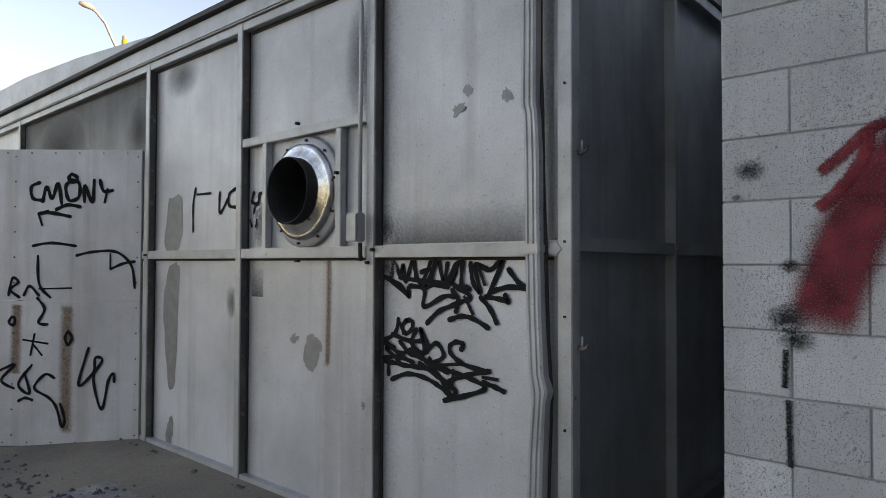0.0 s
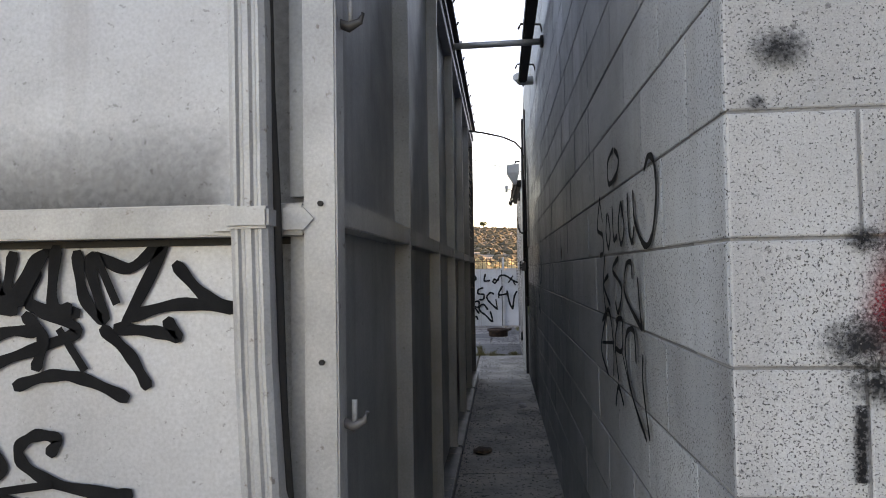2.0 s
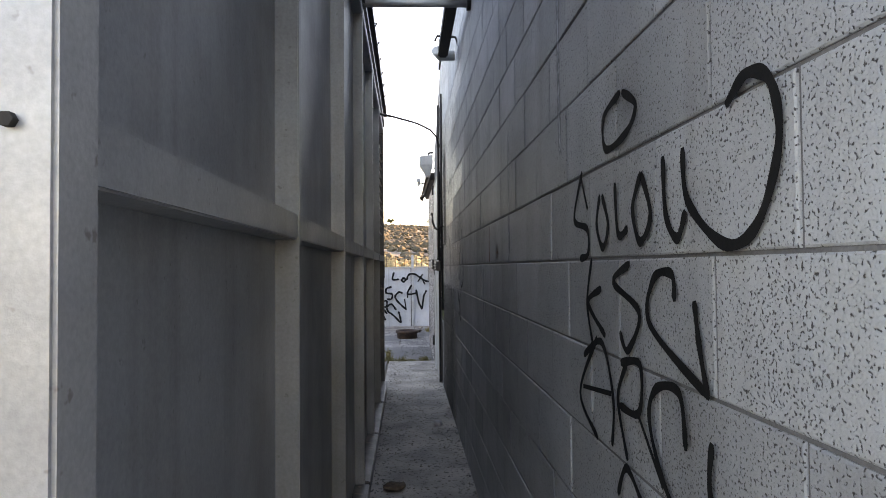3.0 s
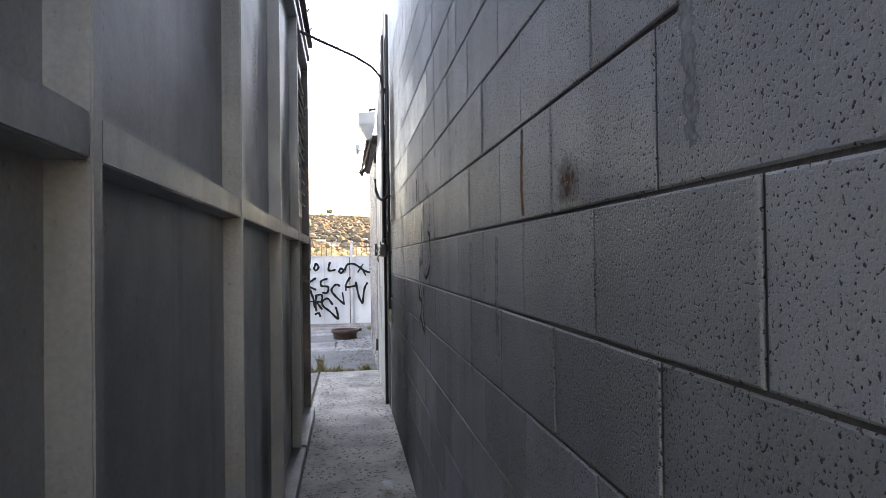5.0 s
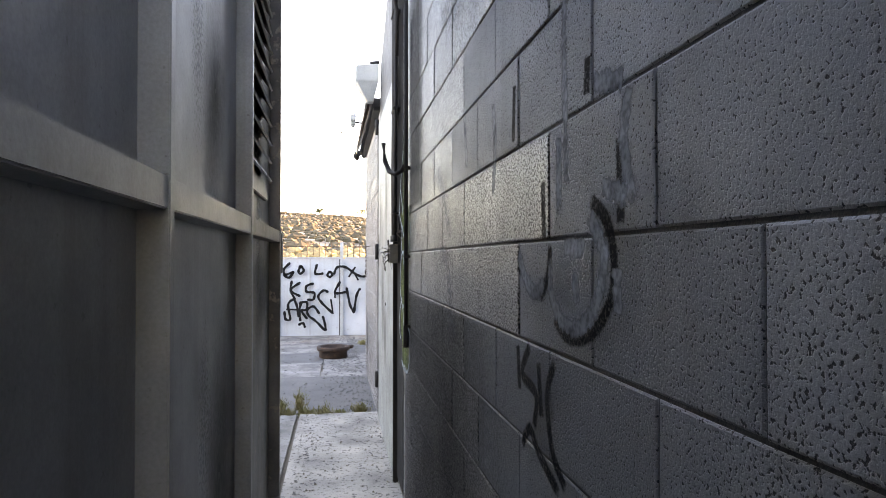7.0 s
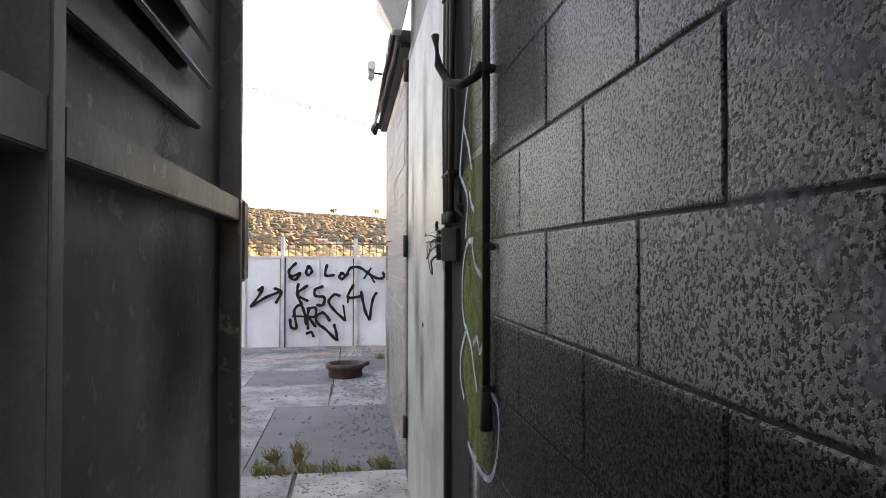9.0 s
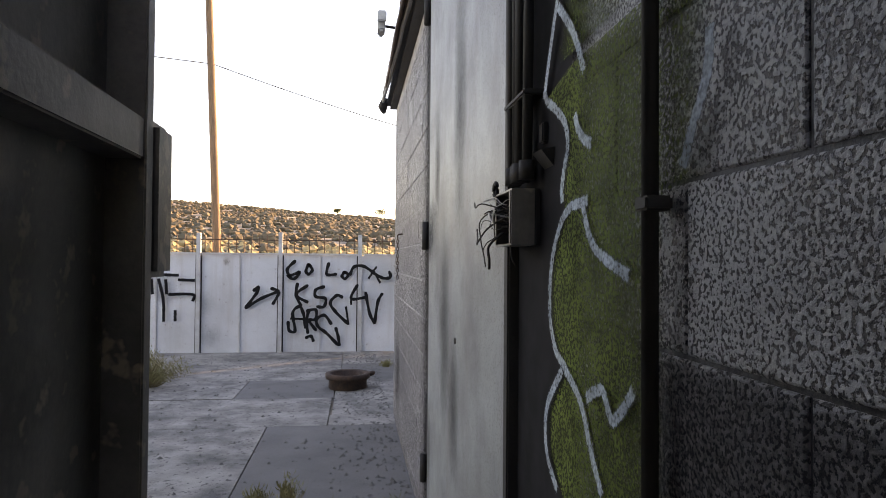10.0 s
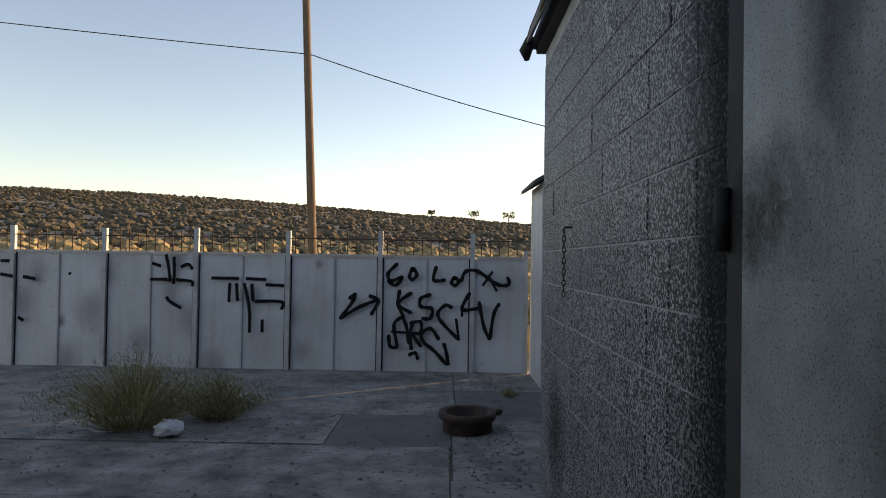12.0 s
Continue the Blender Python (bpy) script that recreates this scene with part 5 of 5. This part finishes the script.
for k in range(18):
    p = Vector((-0.74, 9.96 + rs.uniform(-0.04, 0.06), 1.42 + rs.uniform(-0.04, 0.045)))
    d = Vector((-1.0, rs.uniform(-0.6, 1.2), rs.uniform(-0.4, 0.5))).normalized()
    pts, L = [p.copy()], rs.uniform(0.010, 0.020)
    for s in range(6):
        p = p + d * L
        d = (d * 1.4 + Vector((rs.uniform(-0.2, 0.6), rs.uniform(-0.5, 0.7), rs.uniform(-0.8, 0.45)))).normalized()
        pts.append(p.copy())
    fine = [q.to_3d() for q in spline(pts, 4)]
    part("wire", tube(fine, 0.0009 if k % 4 else 0.0014, 5), PVC if k % 5 == 0 else DARK, jb)
for pts, r, m in (([(-0.75, 9.97, 1.43), (-0.79, 10.02, 1.40), (-0.80, 10.08, 1.372), (-0.79, 10.15, 1.368), (-0.775, 10.22, 1.385), (-0.765, 10.28, 1.41)], 0.0021, DARK),
                  ([(-0.75, 9.97, 1.42), (-0.80, 9.93, 1.425), (-0.815, 9.89, 1.42), (-0.812, 9.865, 1.402), (-0.815, 9.855, 1.412), (-0.82, 9.82, 1.425)], 0.0019, PVC),
                  ([(-0.76, 10.0, 1.44), (-0.80, 10.04, 1.455), (-0.805, 10.09, 1.45), (-0.80, 10.13, 1.465)], 0.0017, DARK),
                  ([(-0.76, 10.01, 1.45), (-0.80, 10.05, 1.42), (-0.80, 10.055, 1.38), (-0.795, 10.04, 1.34), (-0.79, 10.045, 1.315)], 0.0015, DARK),
                  ([(-0.76, 10.0, 1.39), (-0.79, 10.01, 1.36), (-0.79, 10.005, 1.33), (-0.788, 10.015, 1.31)], 0.0030, DARK)):
    part("wire", tube([q.to_3d() for q in spline([Vector(p) for p in pts], 5)], r, 6), m, jb)
for z in (1.425, 1.487):
    ring = [(-0.768, 10.045 + 0.016 * math.cos(a), z + 0.016 * math.sin(a)) for a in [k * math.pi / 6 for k in range(13)]]
    part("cable_ring", tube(ring, 0.005, 6), DARK, jb)

# chain and hook, flood light, security camera on the yard wall
ch = thing("chain", (-0.73, 13.70, 1.35), "short rusty chain hanging from a wall hook", "chain")
ch.location = (0, 0, 0)
part("hook", tube([(-0.70, 13.70, 1.53), (-0.74, 13.70, 1.53), (-0.75, 13.70, 1.51)], 0.006, 6), RUST, ch)
for k in range(12):
    z = 1.50 - 0.028 * k
    lk = [(-0.745 + (0.009 * math.cos(a) if k % 2 else 0), 13.70 + (0 if k % 2 else 0.009 * math.cos(a)), z + 0.018 * math.sin(a)) for a in [j * math.pi / 4 for j in range(9)]]
    part("link", tube(lk, 0.003, 5), RUST, ch)
fl = thing("flood_light", (-0.82, 11.66, 2.85), "grey sheet metal flood light hung on the wall over the door", "flood light")
fl.location = (0, 0, 0)
b = bmesh.new()
for x, y, z in ((-0.93, 11.56, 3.06), (-0.735, 11.56, 3.08), (-0.93, 11.78, 3.06), (-0.735, 11.78, 3.08), (-0.93, 11.56, 2.93), (-0.735, 11.56, 2.93), (-0.93, 11.78, 2.93), (-0.735, 11.78, 2.93), (-0.83, 11.62, 2.76), (-0.775, 11.62, 2.76), (-0.83, 11.72, 2.76), (-0.775, 11.72, 2.76)):
    b.verts.new((x, y, z))
bmesh.ops.convex_hull(b, input=b.verts)
es = list(b.edges)
bmesh.ops.bevel(b, geom=es, offset=0.006, segments=1, affect='EDGES')
part("housing", b, PVC, fl)
part("bracket", tube([(-0.80, 11.70, 3.06), (-0.79, 11.72, 3.13), (-0.72, 11.73, 3.14)], 0.016, 8), DARK, fl)
bundle = thing("cable_bundle", (-0.82, 13.0, 2.8), "sagging bundle of old grey cables strung along the roof edge", "cable bundle")
bundle.location = (0, 0, 0)
rs = random.Random(8)
for k in range(7):
    ox, oz, sag = rs.uniform(-0.03, 0.02), rs.uniform(-0.03, 0.03), rs.uniform(0.0, 0.07)
    pts = [(-0.80 + ox * (1 - t) - 0.03 * t + rs.uniform(-0.006, 0.006), 11.68 + 3.02 * t, 2.80 + oz * (1 - 0.5 * t) - 4 * sag * t * (1 - t)) for t in [q / 10 for q in range(11)]]
    part("cable_strand", tube(pts, 0.013, 6), RUST if k % 3 == 0 else GALV, bundle)
part("bundle_end", tube([(-0.815, 14.62, 2.80), (-0.83, 14.74, 2.77), (-0.815, 14.80, 2.73)], [0.035, 0.045, 0.02], 8), DARK, bundle)
cc = thing("security_camera", (-0.9, 12.7, 2.8), "small grey security camera on an arm", "camera")
cc.location = (0, 0, 0)
part("arm", tube([(-0.80, 12.7, 2.79), (-0.905, 12.7, 2.80)], 0.009, 6), DARK, cc)
part("head", box(-0.95, -0.905, 12.64, 12.78, 2.755, 2.86, 0.012), PVC, cc)
part("lens_hood", box(-0.955, -0.90, 12.60, 12.639, 2.80, 2.865, 0.006), PVC, cc)

# street lamp beyond the booth
part("lamp_pole", tube([(-24.8, 10.3, -0.1), (-24.8, 10.3, 9.9)], [0.11, 0.08], 10), STEEL_FRAME, lamp)
part("band", tube([(-24.8, 10.3, 8.9), (-24.8, 10.3, 9.75)], 0.10, 10), YELLOW, lamp, "yellow band")
part("arm", tube([(-24.8, 10.25, 9.0), (-24.8, 9.95, 9.5), (-24.8, 9.6, 10.2), (-24.8, 9.3, 10.5), (-24.8, 9.1, 10.62)], 0.05, 8), STEEL_FRAME, lamp)
part("head", tube([(-24.8, 9.25, 10.58), (-24.8, 9.1, 10.64), (-24.8, 8.85, 10.68), (-24.8, 8.7, 10.66)], [0.05, 0.10, 0.12, 0.04], 10), STEEL_FRAME, lamp, "grey lamp head")

# ---- yard ----
def gz(y):
    return ground_z(0, y) + 0.031
for x0, x1, y0, y1, m in ((-9, -1.24, 16.66, 19.4, CONCRETE), (-9, -2.31, 15.62, 16.65, CONCRETE), (-2.30, -1.28, 15.58, 16.65, CONCRETE_DARK), (-1.23, 0.0, 16.66, 17.94, CONCRETE_DARK),
                          (-1.23, 0.0, 17.95, 19.4, CONCRETE), (-1.27, 3.0, 14.77, 16.65, CONCRETE), (-1.29, -0.66, 14.37, 14.76, CONCRETE), (-9, -1.30, 14.37, 15.57, CONCRETE), (-9, -1.81, 12.12, 14.36, CONCRETE),
                          (-1.80, -0.66, 12.12, 14.36, CONCRETE_DARK), (-9, -1.45, 9.82, 12.08, CONCRETE)):
    slab(x0, x1, y0, y1, m, pav)
slab(-4.7, 3.0, -3.0, 2.0, CONCRETE, pav)

drum = thing("brake_drum", (-1.137, 16.11, gz(16.11)), "rusty cast iron drum ring lying on the concrete", "drum ring")
def ring_z(profile, m, name, lump=0.0):
    bm = bmesh.new()
    rows = [[bm.verts.new(((r + lump * math.sin(7 * a)) * math.cos(a), (r + lump * math.sin(7 * a)) * math.sin(a), z)) for a in [2 * math.pi * k / 36 for k in range(36)]] for r, z in profile]
    for a, c in zip(rows, rows[1:]):
        for k in range(36):
            bm.faces.new((a[k], a[(k + 1) % 36], c[(k + 1) % 36], c[k])).smooth = True
    bmesh.ops.recalc_face_normals(bm, faces=bm.faces)
    return part(name, bm, m, drum)
ring_z([(0.20, 0.0), (0.215, 0.01), (0.215, 0.11), (0.25, 0.115), (0.252, 0.165), (0.24, 0.175), (0.21, 0.172), (0.19, 0.165), (0.185, 0.02), (0.01, 0.015)], RUST, "drum_shell", 0.003)
lug = part("lug", tube([(0.22, 0.05, 0.14), (0.29, 0.08, 0.15), (0.31, 0.085, 0.165)], [0.03, 0.028, 0.012], 8), RUST, drum)


def brush(name, at, spread, height, n, m, label, category, seed, group=""):
    """A loose weed of many thin bent stems with small leaves."""
    rs = random.Random(seed)
    t = thing(name, at, label, category, group)
    for pn, k0, wide in (("stem_clump", n // 3, 0.004), ("leaf_clump", n, 0.006)):
        verts, faces = [], []
        for k in range(k0):
            a, r = rs.uniform(0, 2 * math.pi), rs.random() ** 0.7
            bx, by = 0.25 * spread * r * math.cos(a), 0.25 * spread * r * math.sin(a)
            h = height * (1 - 0.55 * r) * rs.uniform(0.45, 1.0)
            tx, ty = bx + spread * 0.75 * r * math.cos(a) + rs.uniform(-0.05, 0.05), by + spread * 0.75 * r * math.sin(a) + rs.uniform(-0.05, 0.05)
            if pn == "stem_clump":
                pts = [(bx + (tx - bx) * s ** 1.5, by + (ty - by) * s ** 1.5, h * s) for s in (0, 0.4, 0.75, 1.0)]
                for (x, y, z), w in zip(pts, (1, 0.8, 0.6, 0.2)):
                    verts += [(x - wide * w, y, z), (x + wide * w, y, z)]
                i = len(verts) - 8
                faces += [(i + 2 * q, i + 2 * q + 1, i + 2 * q + 3, i + 2 * q + 2) for q in range(3)]
            else:
                for q in range(5):
                    s = rs.uniform(0.25, 1.0)
                    x, y, z = bx + (tx - bx) * s ** 1.5, by + (ty - by) * s ** 1.5, h * s
                    dx, dy, dz = rs.uniform(-0.03, 0.03), rs.uniform(-0.03, 0.03), rs.uniform(0.01, 0.06)
                    i = len(verts)
                    verts += [(x, y, z), (x + dx + wide / 2, y + dy, z + dz * 0.6), (x + dx * 1.4, y + dy * 1.4, z + dz), (x + dx - wide / 2, y + dy, z + dz * 0.5)]
                    faces.append((i, i + 1, i + 2, i + 3))
        me = bpy.data.meshes.new(pn)
        me.from_pydata(verts, [], faces)
        me.materials.append(m if pn == "leaf_clump" else STRAW)
        o = new(pn, me)
        o.parent = t
    return t


brush("weed_bush", (-4.03, 16.05, gz(16.05)), 0.92, 0.78, 1300, BUSH, "large feathery dry green weed growing through concrete", "weed", 1)
brush("weed_bush", (-3.42, 16.4, gz(16.4)), 0.6, 0.5, 700, BUSH, "lower grey-green weed beside the large one", "weed", 2)
for k, (x, y, h, s) in enumerate(((-1.66, 12.14, 0.15, 0.10), (-1.52, 12.12, 0.13, 0.10), (-1.36, 12.13, 0.12, 0.12), (-1.20, 12.12, 0.15, 0.10), (-0.86, 12.25, 0.12, 0.1), (-1.43, 12.35, 0.30, 0.06), (-1.62, 12.5, 0.12, 0.05), (-1.05, 12.13, 0.06, 0.1), (-0.63, 17.66, 0.10, 0.12))):
    brush("small_weed", (x, y, gz(y) - 0.02), s, h, 60, BUSH, "small green weed in a concrete joint", "weed", 10 + k, "weeds in the joints")

def crumple(name, at, r, flat, m, label, category, seed):
    rs = random.Random(seed)
    bm = bmesh.new()
    bmesh.ops.create_icosphere(bm, subdivisions=2, radius=r)
    for v in bm.verts:
        v.co *= rs.uniform(0.75, 1.15)
        v.co.z = max(v.co.z * flat + r * flat, 0.0)
    o = part(name, bm, m)
    o.location = at
    return tagged(o, label, category)
crumple("paper_litter", (-3.60, 15.75, gz(15.75)), 0.13, 0.5, PAPER, "crumpled white printed paper by the weed", "paper", 1)
crumple("paper_litter", (-0.87, 7.7, 0.001), 0.045, 0.6, PAPER, "small crumpled white paper on the alley floor", "paper", 2)
crumple("wood_scrap", (-1.22, 6.1, 0.001), 0.07, 0.3, WOOD, "dark scrap of wood on the alley floor", "scrap", 3)
st = thing("string", (-4.33, 15.86, gz(15.86)), "pale string lying curled on the concrete", "string")
part("string_run", tube([(-0.15, -0.05, 0.006), (-0.1, 0.05, 0.006), (0.0, 0.05, 0.006), (0.08, -0.03, 0.006), (0.2, -0.02, 0.006), (0.3, 0.03, 0.006)], 0.006, 5), PVC, st)

# gravel and leaf litter
def litter(name, n, area, m, label, seed, r0=0.004, r1=0.016):
    rs = random.Random(seed)
    verts, faces = [], []
    for k in range(n):
        x, y = area(rs)
        z = (ground_z(0, y) + 0.031) if (y > 9.83 or (-1.42 < x < -0.6 and y > 1.9)) or (x > -4.7 and y < 2.0) else ground_z(0, y)
        r, a = rs.uniform(r0, r1), rs.uniform(0, 6.28)
        i = len(verts)
        for q in range(4):
            verts.append((x + r * math.cos(a + q * 1.57) * rs.uniform(0.6, 1.3), y + r * math.sin(a + q * 1.57) * rs.uniform(0.6, 1.3), z - 0.001))
        verts.append((x, y, z + r * rs.uniform(0.4, 0.9)))
        faces += [(i, i + 1, i + 4), (i + 1, i + 2, i + 4), (i + 2, i + 3, i + 4), (i + 3, i, i + 4)]
    me = bpy.data.meshes.new(name)
    me.from_pydata(verts, [], faces)
    me.materials.append(m)
    tagged(new(name, me), label, "gravel", kind="stuff")
litter("gravel", 1000, lambda r: ((-0.70 - abs(r.gauss(0, 0.08))) if r.random() < 0.5 else (-1.37 + abs(r.gauss(0, 0.09))), r.uniform(2.2, 12.0)), CONCRETE, "loose gravel along the alley walls", 3, 0.003, 0.012)
litter("leaf_litter", 520, lambda r: (r.uniform(-1.36, -0.71), r.uniform(2.5, 11.9)), DIRT, "scattered dirt and leaf litter", 4, 0.003, 0.012)
litter("yard_gravel", 1500, lambda r: (r.uniform(-5, -0.4) if r.random() < 0.5 else -0.72 - abs(r.gauss(0, 0.25)), r.uniform(12.2, 19)), CONCRETE_DARK, "loose gravel on the yard concrete", 5, 0.005, 0.022)
litter("front_litter", 1500, lambda r: (r.uniform(-7, -2), r.uniform(0.2, 2.35)), ROOFING, "dark dead leaves and debris before the booth", 6, 0.005, 0.03)

# ---- hillside ----
def clumps(name, n, area, size, m, label, seed):
    rs = np.random.RandomState(seed)
    b = bmesh.new()
    bmesh.ops.create_icosphere(b, subdivisions=1, radius=1.0)
    base = np.array([v.co[:] for v in b.verts])
    tri = np.array([[v.index for v in f.verts] for f in b.faces])
    b.free()
    vs, fs = [], []
    for k in range(n):
        x, y = area(rs)
        s = rs.uniform(*size)
        p = base * (rs.uniform(0.6, 1.25, (len(base), 1))) * np.array([s * rs.uniform(0.8, 1.5), s, s * rs.uniform(0.5, 0.95)])
        p += np.array([x, y, ground_z(x, y) + s * 0.25])
        fs.append(tri + k * len(base))
        vs.append(p)
    me = bpy.data.meshes.new(name)
    me.from_pydata(np.concatenate(vs).tolist(), [], np.concatenate(fs).tolist())
    me.materials.append(m)
    tagged(new(name, me), label, "brush", kind="stuff")
def fan(y0, y1, power=1.0):
    def f(rs):
        y = y0 + (y1 - y0) * rs.rand() ** power
        return rs.uniform(-1.0, 0.35) * (y - 8) * 0.95, y
    return f
clumps("golden_grass", 3200, fan(21.0, 62), (0.15, 0.5), STRAW, "golden dry grass and brush behind the gate", 1)
clumps("hill_scrub", 13000, fan(50, 240, 0.8), (0.22, 0.62), SCRUB, "dull brown scrub dotting the hillside", 2)
for k, (x, y, h) in enumerate(((6, 190, 3.0), (16, 195, 3.6), (-6, 200, 2.2), (24, 190, 2.2))):
    tr = thing("distant_tree", (x, y, ground_z(x, y) - 0.2), "small dark tree on the far ridge", "tree", "trees on the ridge")
    part("trunk", tube([(0, 0, 0), (0.05, 0, h * 0.5), (0, 0, h * 0.8)], [0.18, 0.12, 0.05], 7), WOOD, tr)
    rs = random.Random(k)
    verts, faces = [], []
    for q in range(260):
        a, u, r = rs.uniform(0, 6.28), rs.uniform(-1, 1), rs.random() ** 0.4 * h * 0.42
        c = Vector((r * math.cos(a) * 1.2, r * math.sin(a), h * 0.75 + r * u * 0.7))
        i = len(verts)
        for j in range(3):
            verts.append(c + Vector((rs.uniform(-0.3, 0.3), rs.uniform(-0.3, 0.3), rs.uniform(-0.3, 0.3))))
        faces.append((i, i + 1, i + 2))
    me = bpy.data.meshes.new("crown")
    me.from_pydata(verts, [], faces)
    me.materials.append(LEAF)
    o = new("crown", me)
    o.parent = tr

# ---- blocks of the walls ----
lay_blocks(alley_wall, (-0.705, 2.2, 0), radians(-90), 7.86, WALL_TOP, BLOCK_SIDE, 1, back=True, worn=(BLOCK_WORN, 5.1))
lay_blocks(end_wall, (-0.705, 2.2, 0), 0.0, 2.6, WALL_TOP, BLOCK, 0)
lay_blocks(far_wall, (-0.705, 11.85, -BH), radians(-90), 2.85, 2.73, BLOCK_FAR, 1, back=True)
